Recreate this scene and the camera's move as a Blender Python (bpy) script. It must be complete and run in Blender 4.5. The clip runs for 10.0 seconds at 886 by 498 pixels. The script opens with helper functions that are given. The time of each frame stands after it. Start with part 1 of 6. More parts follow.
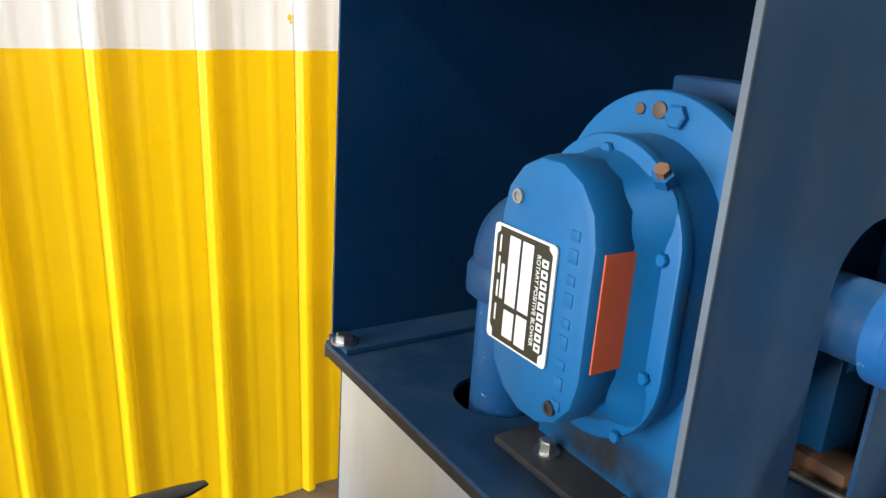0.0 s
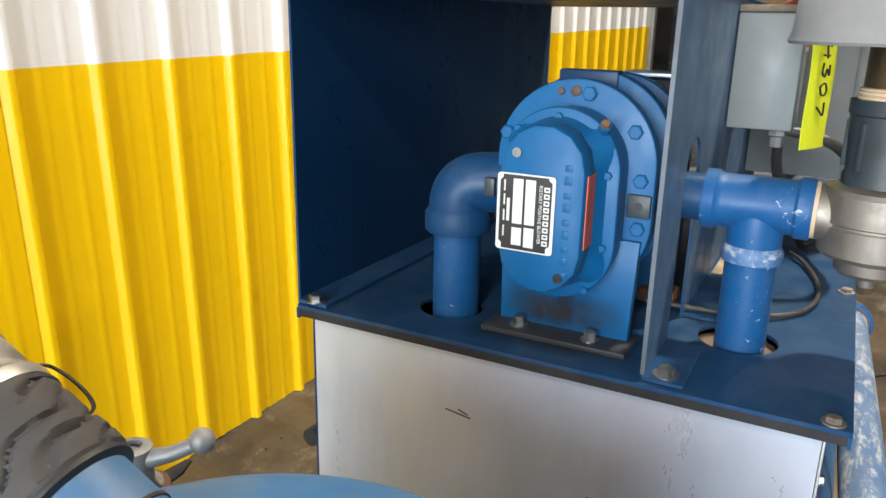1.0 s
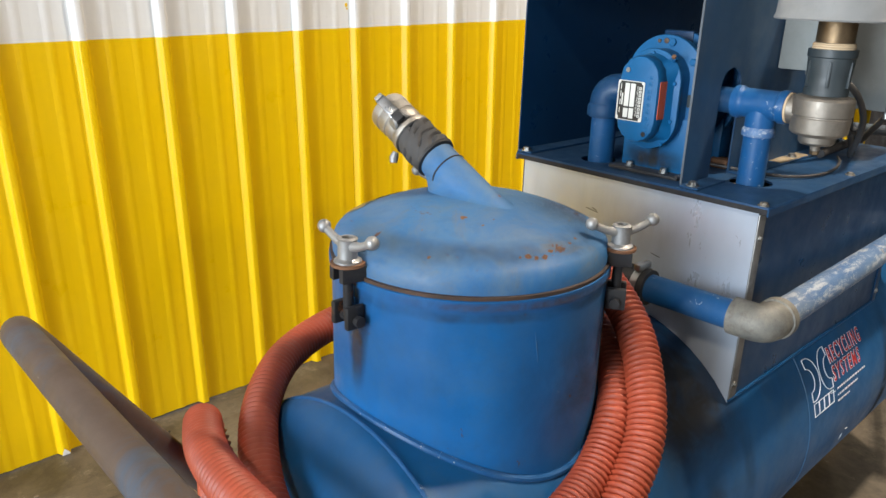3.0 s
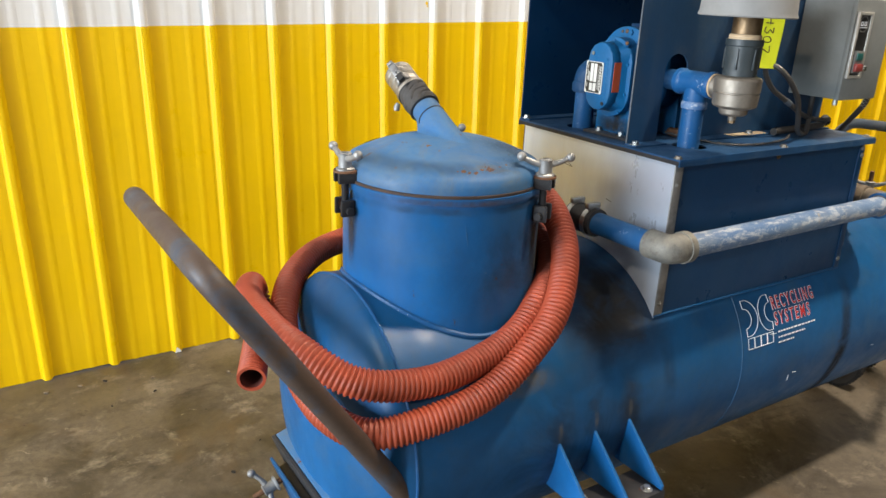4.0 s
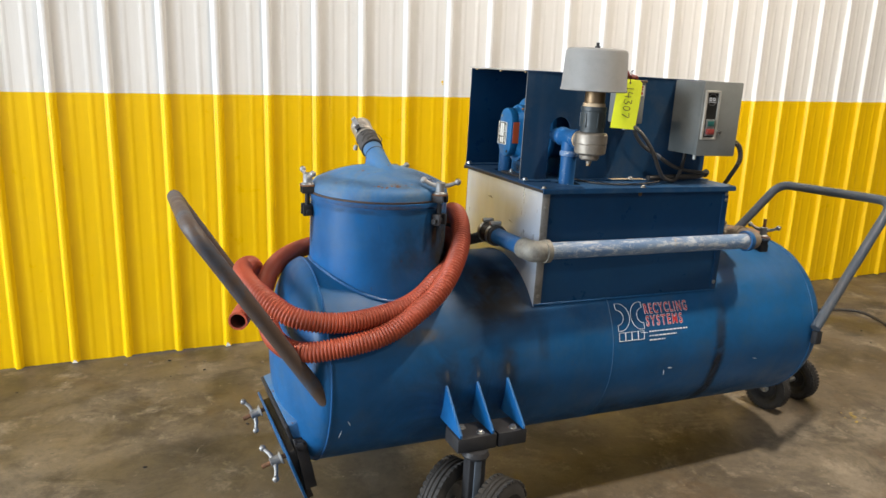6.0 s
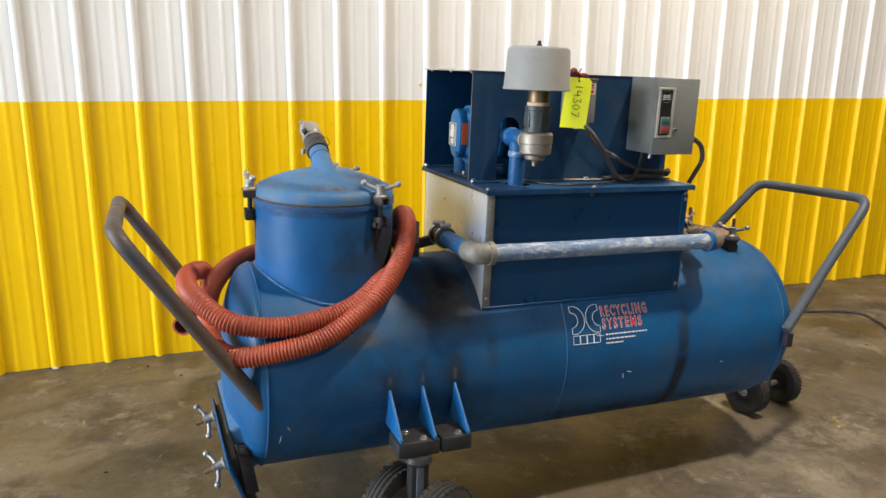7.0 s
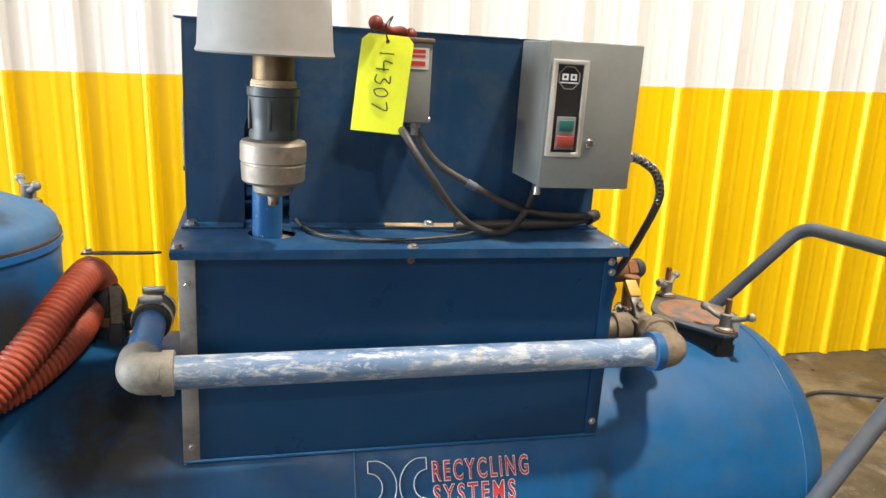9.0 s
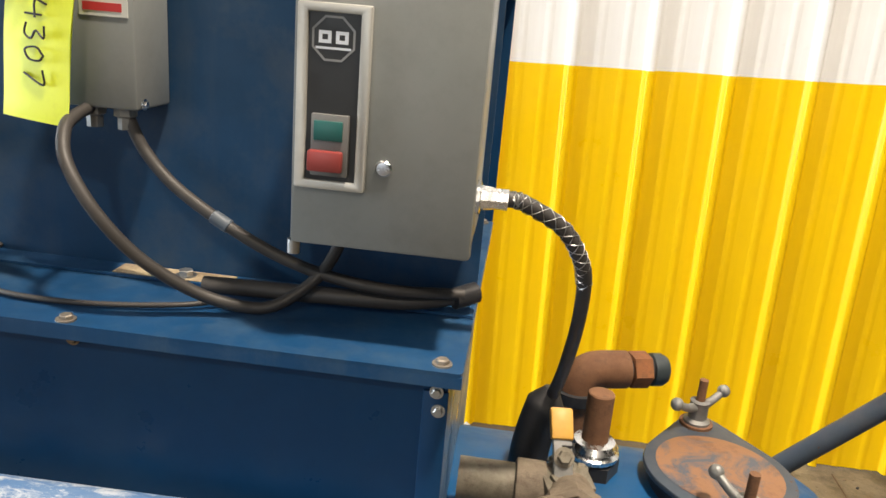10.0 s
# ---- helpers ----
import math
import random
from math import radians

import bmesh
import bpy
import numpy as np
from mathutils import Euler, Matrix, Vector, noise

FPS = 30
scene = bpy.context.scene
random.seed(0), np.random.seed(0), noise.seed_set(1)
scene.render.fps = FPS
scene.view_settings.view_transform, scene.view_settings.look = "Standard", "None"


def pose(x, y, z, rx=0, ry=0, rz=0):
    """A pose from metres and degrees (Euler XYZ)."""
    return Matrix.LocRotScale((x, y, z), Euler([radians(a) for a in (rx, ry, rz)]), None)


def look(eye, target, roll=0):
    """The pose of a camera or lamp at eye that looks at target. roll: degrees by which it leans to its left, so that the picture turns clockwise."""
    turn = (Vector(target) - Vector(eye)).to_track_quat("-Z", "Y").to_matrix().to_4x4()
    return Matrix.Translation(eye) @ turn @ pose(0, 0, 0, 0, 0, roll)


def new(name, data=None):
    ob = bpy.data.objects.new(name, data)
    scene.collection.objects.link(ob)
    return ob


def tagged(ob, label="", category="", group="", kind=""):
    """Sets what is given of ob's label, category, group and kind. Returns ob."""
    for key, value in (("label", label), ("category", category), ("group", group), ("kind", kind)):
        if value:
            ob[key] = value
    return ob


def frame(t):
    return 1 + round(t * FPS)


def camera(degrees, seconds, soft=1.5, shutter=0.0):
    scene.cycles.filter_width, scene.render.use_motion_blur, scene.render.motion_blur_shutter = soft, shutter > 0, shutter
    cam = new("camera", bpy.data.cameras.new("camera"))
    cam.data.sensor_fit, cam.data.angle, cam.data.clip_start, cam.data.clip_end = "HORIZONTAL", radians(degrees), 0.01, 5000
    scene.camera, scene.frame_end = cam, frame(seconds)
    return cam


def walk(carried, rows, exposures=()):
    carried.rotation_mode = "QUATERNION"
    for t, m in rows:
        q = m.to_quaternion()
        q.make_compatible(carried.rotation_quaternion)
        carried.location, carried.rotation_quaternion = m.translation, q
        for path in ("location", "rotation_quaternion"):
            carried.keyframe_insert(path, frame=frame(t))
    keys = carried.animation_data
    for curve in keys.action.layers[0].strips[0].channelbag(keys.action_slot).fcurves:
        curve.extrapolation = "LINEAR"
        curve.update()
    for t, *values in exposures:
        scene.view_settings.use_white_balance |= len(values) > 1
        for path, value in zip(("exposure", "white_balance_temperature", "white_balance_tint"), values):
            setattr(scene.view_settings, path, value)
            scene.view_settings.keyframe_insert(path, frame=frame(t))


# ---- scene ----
cam = camera(61.0, 10.0)
PATH = [
    (0, (0.280, 0.208, 1.389), (1.270, 1.832, 0.770), 2.6),
    (0.5, (0.108, 0.262, 1.403), (1.591, 1.489, 0.858), 1.5),
    (1, (-0.091, 0.270, 1.412), (1.567, 1.204, 0.799), 0.5),
    (1.5, (-0.227, 0.268, 1.443), (1.508, 1.092, 0.887), -0.6),
    (2, (-0.501, 0.179, 1.449), (1.178, 1.104, 0.882), 1.8),
    (2.5, (-0.631, -0.018, 1.456), (0.795, 1.228, 0.812), 1.1),
    (3, (-0.669, -0.294, 1.451), (0.579, 1.109, 0.763), 0.5),
    (4.5, (-0.739, -1.107, 1.448), (0.175, 0.562, 0.833), 1.4),
    (5, (-0.724, -1.353, 1.453), (0.219, 0.343, 0.970), 1.4),
    (5.5, (-0.699, -1.584, 1.466), (0.149, 0.162, 0.984), 2.1),
    (7, (-0.373, -1.797, 1.458), (0.311, 0.020, 0.977), 0.8),
    (7.5, (-0.239, -1.644, 1.459), (0.500, 0.159, 1.007), 0.4),
    (8, (-0.043, -1.456, 1.442), (0.646, 0.351, 0.934), -0.1),
    (8.5, (0.325, -1.224, 1.412), (0.807, 0.645, 0.891), 0.6),
    (9, (0.695, -0.928, 1.408), (1.126, 0.952, 0.881), 2.1),
    (9.5, (1.090, -0.665, 1.398), (1.265, 1.254, 0.864), 2.2),
    (10, (1.361, -0.369, 1.383), (1.131, 1.528, 0.795), 3.4),
]
EXPOSURE = [(0, 0.5), (0.5, 0.50), (1, 0.26), (1.5, 0.1), (2, -0.14), (2.5, -0.05), (3, 0.06), (4.5, 0.17), (5.5, 0.13), (7, 0.14), (7.5, 0.17), (8.3, 0.39), (9, 0.65), (9.5, 0.64), (10, 0.48)]
walk(cam, [(t, look(eye, target, roll)) for t, eye, target, roll in PATH], EXPOSURE)

# ---------------- light ----------------
world = bpy.data.worlds.new("world")
scene.world = world
world.use_nodes = True
wn = world.node_tree.nodes
sky = wn.new("ShaderNodeTexSky")
sky.sky_type = "NISHITA"
sky.sun_disc = False
sky.sun_elevation, sky.sun_rotation = radians(40), radians(250)
wn["Background"].inputs[1].default_value = 0.12
world.node_tree.links.new(sky.outputs[0], wn["Background"].inputs[0])


def area_lamp(name, m, sx, sy, watts, colour):
    lamp = bpy.data.lights.new(name, "AREA")
    lamp.shape, lamp.size, lamp.size_y = "RECTANGLE", sx, sy
    lamp.energy, lamp.color = watts, colour
    ob = new(name, lamp)
    ob.matrix_world = m
    return ob


# west daylight, a main overhead lamp, and added fill lamps with no known source
area_lamp("dock_daylight", look((-7.95, -0.50, 2.15), (4.0, -0.50, 2.0)), 4.2, 4.0, 1040, (0.80, 0.90, 1.0))
area_lamp("added_front_fill", look((-1.5, -8.9, 2.4), (0.6, 0.6, 0.8)), 4.2, 4.2, 50, (0.93, 0.96, 1.0))
# first lamp follows the floor shadows; the other three are added fill
LAMPS = [(2.3, -0.3, 245), (5.6, -0.6, 36), (-3.6, -0.4, 130), (2.0, -4.5, 100)]
for lx, ly, lw in LAMPS:
    area_lamp("overhead_main_and_fill", look((lx, ly, 4.95), (lx, ly + 0.001, 0)), 0.3, 0.22, lw, (1.0, 0.86, 0.70))

# ---------------- materials ----------------


class Mat:
    """A node material with small helpers."""

    def __init__(self, name, rough=0.5, metal=0.0):
        self.m = bpy.data.materials.new(name)
        self.m.use_nodes = True
        self.t = self.m.node_tree
        self.b = self.t.nodes["Principled BSDF"]
        self.b.inputs["Roughness"].default_value = rough
        self.b.inputs["Metallic"].default_value = metal
        self.co = self.n("ShaderNodeTexCoord").outputs["Object"]

    def n(self, kind):
        return self.t.nodes.new(kind)

    def link(self, a, b):
        self.t.links.new(a, b)

    def stretch(self, sx, sy, sz):
        mp = self.n("ShaderNodeMapping")
        mp.inputs["Scale"].default_value = (sx, sy, sz)
        self.link(self.co, mp.inputs[0])
        return mp.outputs[0]

    def noise(self, scale, detail=4, rough=0.6, co=None, dist=0.0):
        k = self.n("ShaderNodeTexNoise")
        k.inputs["Scale"].default_value, k.inputs["Detail"].default_value = scale, detail
        k.inputs["Roughness"].default_value, k.inputs["Distortion"].default_value = rough, dist
        self.link(co or self.co, k.inputs["Vector"])
        return k.outputs["Fac"]

    def ramp(self, v, a, b, ca=(0, 0, 0), cb=(1, 1, 1)):
        r = self.n("ShaderNodeValToRGB")
        r.color_ramp.elements[0].position, r.color_ramp.elements[1].position = a, b
        r.color_ramp.elements[0].color, r.color_ramp.elements[1].color = (*ca, 1), (*cb, 1)
        self.link(v, r.inputs[0])
        return r.outputs[0]

    def mix(self, fac, a, b, kind="MIX"):
        x = self.n("ShaderNodeMix")
        x.data_type, x.blend_type = "RGBA", kind
        for sock, v in ((x.inputs["Factor"], fac), (x.inputs["A"], a), (x.inputs["B"], b)):
            if isinstance(v, bpy.types.NodeSocket):
                self.link(v, sock)
            elif isinstance(v, (tuple, list)):
                sock.default_value = (*v, 1) if len(v) == 3 else v
            else:
                sock.default_value = v
        return x.outputs["Result"]

    def mul(self, a, b):
        x = self.n("ShaderNodeMath")
        x.operation = "MULTIPLY"
        self.link(a, x.inputs[0])
        if isinstance(b, bpy.types.NodeSocket):
            self.link(b, x.inputs[1])
        else:
            x.inputs[1].default_value = b
        return x.outputs[0]

    def bump(self, h, strength=0.3, dist=0.002):
        x = self.n("ShaderNodeBump")
        x.inputs["Strength"].default_value, x.inputs["Distance"].default_value = strength, dist
        self.link(h, x.inputs["Height"])
        self.link(x.outputs[0], self.b.inputs["Normal"])

    def colour(self, c):
        if isinstance(c, bpy.types.NodeSocket):
            self.link(c, self.b.inputs["Base Color"])
        else:
            self.b.inputs["Base Color"].default_value = (*c, 1)
        return self

    def rough(self, v, lo, hi):
        r = self.ramp(v, 0.3, 0.7, (lo,) * 3, (hi,) * 3)
        self.link(r, self.b.inputs["Roughness"])


def paint(name, base, rough=0.42, dust=(0.22, 0.24, 0.26), dusty=0.35, rust=0.0, chips=0.0, chip_colour=(0.45, 0.47, 0.5), bump=0.12, tint=0.35, sheen=0.05):
    k = Mat(name, rough)
    big, fine = k.noise(2.6, 5), k.noise(38, 6, 0.7)
    dark = tuple(v * (1 - tint) for v in base)
    light = tuple(min(1, v * (1 + tint)) for v in base)
    c = k.mix(k.ramp(big, 0.3, 0.7), dark, light)
    c = k.mix(k.mul(k.ramp(k.noise(9, 7, 0.75), 0.48, 0.75), dusty), c, dust)
    c = k.mix(k.mul(k.ramp(fine, 0.45, 0.8), 0.25), c, tuple(v * 0.5 for v in base))
    runs = k.noise(7, 6, 0.7, k.stretch(4.0, 4.0, 0.35))
    c = k.mix(k.mul(k.ramp(runs, 0.5, 0.72), dusty * 0.7), c, tuple(0.5 * (u + v) for u, v in zip(dust, base)))
    rub = k.ramp(k.noise(30, 9, 0.8, k.stretch(1.0, 1.0, 0.3), 0.8), 0.67, 0.70)
    c = k.mix(k.mul(rub, dusty * 0.9), c, tuple(1.6 * v for v in dust))
    if rust:
        spots = k.ramp(k.noise(17, 8, 0.72, dist=0.6), 0.69 - 0.1 * rust, 0.71 - 0.1 * rust)
        c = k.mix(spots, c, (0.09, 0.035, 0.014))
    if chips:
        ch = k.ramp(k.noise(46, 9, 0.8, dist=1.2), 0.72 - 0.2 * chips, 0.735 - 0.2 * chips)
        c = k.mix(ch, c, chip_colour)
    k.colour(c)
    k.b.inputs["Specular IOR Level"].default_value = 0.26
    k.b.inputs["Sheen Weight"].default_value = sheen
    k.b.inputs["Sheen Roughness"].default_value = 0.45
    k.b.inputs["Sheen Tint"].default_value = (0.45, 0.68, 1.0, 1)
    k.rough(k.noise(14, 5), max(0.05, rough - 0.12), min(1, rough + 0.16))
    k.bump(fine, bump, 0.001)
    return k.m


def metal(name, base, rough=0.35, metallic=1.0, grime=0.3, scale=(1, 1, 1), bump=0.1):
    k = Mat(name, rough, metallic)
    co = k.stretch(*scale)
    big, fine = k.noise(5, 6, 0.65, co), k.noise(60, 6, 0.7, co)
    c = k.mix(k.ramp(big, 0.3, 0.7), tuple(v * 0.75 for v in base), base)
    c = k.mix(k.mul(k.ramp(k.noise(12, 8, 0.75), 0.5, 0.72), grime), c, (0.06, 0.05, 0.04))
    k.colour(c)
    k.rough(fine, max(0.08, rough - 0.1), min(1, rough + 0.2))
    k.bump(fine, bump, 0.0008)
    return k.m


def plain(name, base, rough=0.5, metallic=0.0, vary=0.2, bump=0.08):
    k = Mat(name, rough, metallic)
    f = k.noise(45, 6, 0.7)
    b = k.noise(6, 4)
    c = k.mix(k.ramp(b, 0.3, 0.7), tuple(v * (1 - vary) for v in base), tuple(min(1, v * (1 + vary)) for v in base))
    c = k.mix(k.mul(k.ramp(f, 0.5, 0.8), 0.3), c, tuple(v * 0.6 for v in base))
    k.colour(c)
    k.rough(f, max(0.05, rough - 0.08), min(1, rough + 0.12))
    k.bump(f, bump, 0.0008)
    return k.m


def concrete():
    k = Mat("stained_concrete", 0.6)
    base = k.mix(k.ramp(k.noise(0.8, 6, 0.6), 0.38, 0.62), (0.075, 0.060, 0.042), (0.170, 0.142, 0.104))
    base = k.mix(k.mul(k.ramp(k.noise(2.6, 9, 0.72, dist=0.4), 0.47, 0.60), 0.85), base, (0.040, 0.033, 0.024))
    base = k.mix(k.mul(k.ramp(k.noise(4.6, 9, 0.75, dist=0.3), 0.54, 0.66), 0.65), base, (0.29, 0.25, 0.185))
    base = k.mix(k.mul(k.ramp(k.noise(1.5, 7, 0.65, dist=0.7), 0.55, 0.62), 0.6), base, (0.085, 0.055, 0.028))
    base = k.mix(k.mul(k.ramp(k.noise(26, 9, 0.85), 0.48, 0.66), 0.6), base, (0.050, 0.042, 0.032))
    base = k.mix(k.mul(k.ramp(k.noise(13, 9, 0.8, dist=0.7), 0.62, 0.68), 0.75), base, (0.38, 0.34, 0.27))
    base = k.mix(k.mul(k.ramp(k.noise(17, 9, 0.82, dist=0.5), 0.62, 0.66), 0.85), base, (0.026, 0.022, 0.018))
    base = k.mix(k.mul(k.ramp(k.noise(11, 9, 0.8, k.stretch(0.35, 1.6, 1), 1.2), 0.66, 0.69), 0.5), base, (0.36, 0.33, 0.27))
    base = k.mix(k.mul(k.ramp(k.noise(3.4, 8, 0.75, k.stretch(0.6, 1.2, 1), 0.8), 0.56, 0.63), 0.55), base, (0.030, 0.024, 0.017))
    k.colour(base)
    k.rough(k.noise(2.3, 6), 0.30, 0.75)
    k.bump(k.noise(80, 8, 0.8), 0.25, 0.002)
    return k.m


def lid_paint():
    k = Mat("faded_lid_paint", 0.5)
    c = k.mix(k.ramp(k.noise(3.5, 5), 0.3, 0.7), (0.014, 0.098, 0.25), (0.034, 0.152, 0.335))
    c = k.mix(k.mul(k.ramp(k.noise(9, 7, 0.75, dist=0.5), 0.40, 0.70), 0.7), c, (0.11, 0.155, 0.185))
    c = k.mix(k.mul(k.ramp(k.noise(6.5, 6, 0.7, dist=0.8), 0.57, 0.70), 0.6), c, (0.13, 0.12, 0.09))
    c = k.mix(k.ramp(k.noise(15, 8, 0.72, dist=0.7), 0.64, 0.66), c, (0.10, 0.034, 0.014))
    c = k.mix(k.mul(k.ramp(k.noise(40, 7, 0.7), 0.5, 0.8), 0.3), c, (0.012, 0.05, 0.12))
    k.colour(c)
    k.rough(k.noise(14, 5), 0.48, 0.72)
    k.bump(k.noise(38, 6, 0.7), 0.15, 0.001)
    return k.m


def worn_tube():
    k = Mat("rust_worn_handle_paint", 0.5)
    c = k.mix(k.ramp(k.noise(11, 8, 0.72, k.stretch(0.6, 1, 0.6), 0.5), 0.50, 0.64), (0.070, 0.046, 0.034), (0.046, 0.060, 0.085))
    c = k.mix(k.mul(k.ramp(k.noise(30, 8, 0.8), 0.5, 0.7), 0.6), c, (0.035, 0.026, 0.022))
    c = k.mix(k.ramp(k.noise(24, 9, 0.8, dist=0.8), 0.66, 0.69), c, (0.34, 0.30, 0.27))
    k.colour(c)
    k.rough(k.noise(14, 5), 0.42, 0.7)
    k.bump(k.noise(60, 7, 0.75), 0.25, 0.001)
    return k.m


def hatch_paint():
    k = Mat("rusting_hatch_paint", 0.55)
    c = k.mix(k.ramp(k.noise(14, 7, 0.7, dist=0.8), 0.40, 0.52), (0.07, 0.085, 0.11), (0.25, 0.125, 0.06))
    c = k.mix(k.mul(k.ramp(k.noise(26, 8, 0.75), 0.54, 0.68), 0.6), c, (0.11, 0.045, 0.02))
    c = k.mix(k.mul(k.ramp(k.noise(60, 8, 0.8), 0.58, 0.7), 0.6), c, (0.30, 0.17, 0.09))
    k.colour(c)
    k.bump(k.noise(70, 8, 0.8), 0.4, 0.001)
    return k.m


def cladding(name, base, dirt):
    k = Mat(name, 0.36)
    k.b.inputs["Specular IOR Level"].default_value = 0.28
    streak = k.noise(5, 6, 0.65, k.stretch(3.0, 3.0, 0.25))
    c = k.mix(k.ramp(streak, 0.35, 0.7), tuple(v * 0.9 for v in base), base)
    c = k.mix(k.mul(k.ramp(k.noise(24, 8, 0.8), 0.6, 0.75), 0.18), c, dirt)
    sp = k.ramp(k.noise(55, 4, 0.6, dist=0.4), 0.785, 0.8)
    c = k.mix(k.mul(sp, 0.7), c, tuple(v * 0.4 for v in dirt))
    k.colour(c)
    k.rough(k.noise(8, 5), 0.26, 0.48)
    k.bump(k.noise(3.2, 3, 0.5, k.stretch(1, 1, 0.7)), 0.25, 0.006)
    return k.m


def flaking_pipe():
    k = Mat("flaking_pipe_paint", 0.5)
    co = k.stretch(0.35, 1, 1)
    n1 = k.noise(60, 9, 0.75, co, 0.35)
    n2 = k.noise(95, 8, 0.8, co, 0.4)
    c = k.mix(k.ramp(k.noise(9, 6, 0.7, co), 0.35, 0.65), (0.05, 0.13, 0.29), (0.19, 0.27, 0.38))
    c = k.mix(k.mul(k.ramp(n1, 0.50, 0.60), 0.8), c, (0.50, 0.53, 0.56))
    c = k.mix(k.mul(k.ramp(n2, 0.58, 0.64), 0.8), c, (0.60, 0.61, 0.61))
    c = k.mix(k.mul(k.ramp(k.noise(7, 7, 0.7), 0.5, 0.7), 0.5), c, (0.20, 0.21, 0.22))
    c = k.mix(k.mul(k.ramp(k.noise(19, 7, 0.75), 0.63, 0.68), 0.6), c, (0.42, 0.34, 0.20))
    k.colour(c)
    k.bump(n1, 0.4, 0.001)
    return k.m


def galvanised():
    k = Mat("bare_galvanised_sheet", 0.34, 0.46)
    broad = k.noise(3.2, 5, 0.6, k.stretch(1, 1.0, 0.6))
    c = k.mix(k.ramp(broad, 0.32, 0.68), (0.50, 0.565, 0.65), (0.68, 0.75, 0.85))
    c = k.mix(k.mul(k.ramp(k.noise(2.0, 6, 0.7, dist=0.7), 0.5, 0.62), 0.25), c, (0.70, 0.67, 0.56))
    c = k.mix(k.mul(k.ramp(k.noise(6, 7, 0.7, k.stretch(1, 1.4, 0.25)), 0.5, 0.72), 0.35), c, (0.40, 0.43, 0.47))
    k.colour(c)
    k.rough(k.noise(9, 8, 0.75, k.stretch(1, 1, 0.35)), 0.24, 0.42)
    k.bump(k.noise(4.5, 3), 0.2, 0.004)
    return k.m


def rusty(name, a=(0.13, 0.06, 0.03), b=(0.24, 0.12, 0.06), rough=0.8, metallic=0.2):
    k = Mat(name, rough, metallic)
    c = k.mix(k.ramp(k.noise(9, 8, 0.75), 0.35, 0.65), a, b)
    c = k.mix(k.mul(k.ramp(k.noise(50, 8, 0.8), 0.5, 0.7), 0.6), c, (0.05, 0.03, 0.02))
    k.colour(c)
    k.bump(k.noise(90, 8, 0.8), 0.5, 0.001)
    return k.m


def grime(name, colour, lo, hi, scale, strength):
    """Thin film of dirt or painted shade: broken up by noise, thin at the rim of its own mesh."""
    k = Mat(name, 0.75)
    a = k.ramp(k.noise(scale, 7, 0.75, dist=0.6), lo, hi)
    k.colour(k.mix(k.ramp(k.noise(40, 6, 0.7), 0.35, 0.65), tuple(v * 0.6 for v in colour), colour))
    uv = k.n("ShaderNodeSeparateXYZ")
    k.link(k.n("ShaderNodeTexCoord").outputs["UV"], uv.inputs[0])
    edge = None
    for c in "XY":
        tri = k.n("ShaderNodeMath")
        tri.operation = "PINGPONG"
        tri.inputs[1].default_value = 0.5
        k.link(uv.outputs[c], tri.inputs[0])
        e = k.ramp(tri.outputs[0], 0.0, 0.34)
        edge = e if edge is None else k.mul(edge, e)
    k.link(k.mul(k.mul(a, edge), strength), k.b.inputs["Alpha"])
    return k.m


TANK = paint("tank_blue_paint", (0.0055, 0.078, 0.215), 0.43, dust=(0.050, 0.088, 0.125), dusty=0.45, rust=0.1, tint=0.25)
DRUM = paint("drum_blue_paint", (0.006, 0.095, 0.28), 0.4, dust=(0.05, 0.10, 0.14), dusty=0.4, rust=0.2, tint=0.25)
LIDP = lid_paint()
NAVY = paint("navy_sheet_paint", (0.0024, 0.033, 0.095), 0.36, dust=(0.015, 0.05, 0.09), dusty=0.25, tint=0.15, sheen=0.04)
HOODF = paint("hood_front_paint", (0.009, 0.042, 0.102), 0.40, dust=(0.07, 0.085, 0.10), dusty=0.5, chips=0.04, chip_colour=(0.26, 0.28, 0.30), tint=0.2, sheen=0.06)
DECKP = paint("dusty_deck_paint", (0.006, 0.046, 0.125), 0.42, dust=(0.075, 0.12, 0.16), dusty=0.5, chips=0.05, tint=0.25)
BLOWER = paint("blower_blue_paint", (0.003, 0.092, 0.240), 0.40, dust=(0.03, 0.11, 0.19), dusty=0.3, chips=0.1, chip_colour=(0.3, 0.34, 0.36), tint=0.15)
PIPEB = paint("pipe_blue_paint", (0.009, 0.08, 0.225), 0.42, dust=(0.12, 0.18, 0.25), dusty=0.35, chips=0.47, chip_colour=(0.5, 0.54, 0.58), tint=0.2)
TUBEG = paint("worn_handle_paint", (0.055, 0.072, 0.095), 0.42, dust=(0.12, 0.10, 0.085), dusty=0.5, rust=0.3, chips=0.05, chip_colour=(0.30, 0.26, 0.23), tint=0.3)
TUBER = worn_tube()
WORN = plain("worn_grey_edge", (0.085, 0.105, 0.13), 0.5, vary=0.3)
HATCHP = hatch_paint()
FLAKE, GALV = flaking_pipe(), galvanised()
EDGEG = plain("bare_sheet_edge", (0.30, 0.29, 0.27), 0.5, vary=0.4)
GREY = paint("grey_enamel", (0.205, 0.218, 0.212), 0.4, dust=(0.26, 0.25, 0.24), dusty=0.25, tint=0.08)
SILGREY = paint("silencer_grey_paint", (0.24, 0.24, 0.235), 0.5, dust=(0.30, 0.29, 0.27), dusty=0.3, tint=0.08)
STEEL = metal("zinc_bolt_steel", (0.52, 0.52, 0.50), 0.35, grime=0.4)
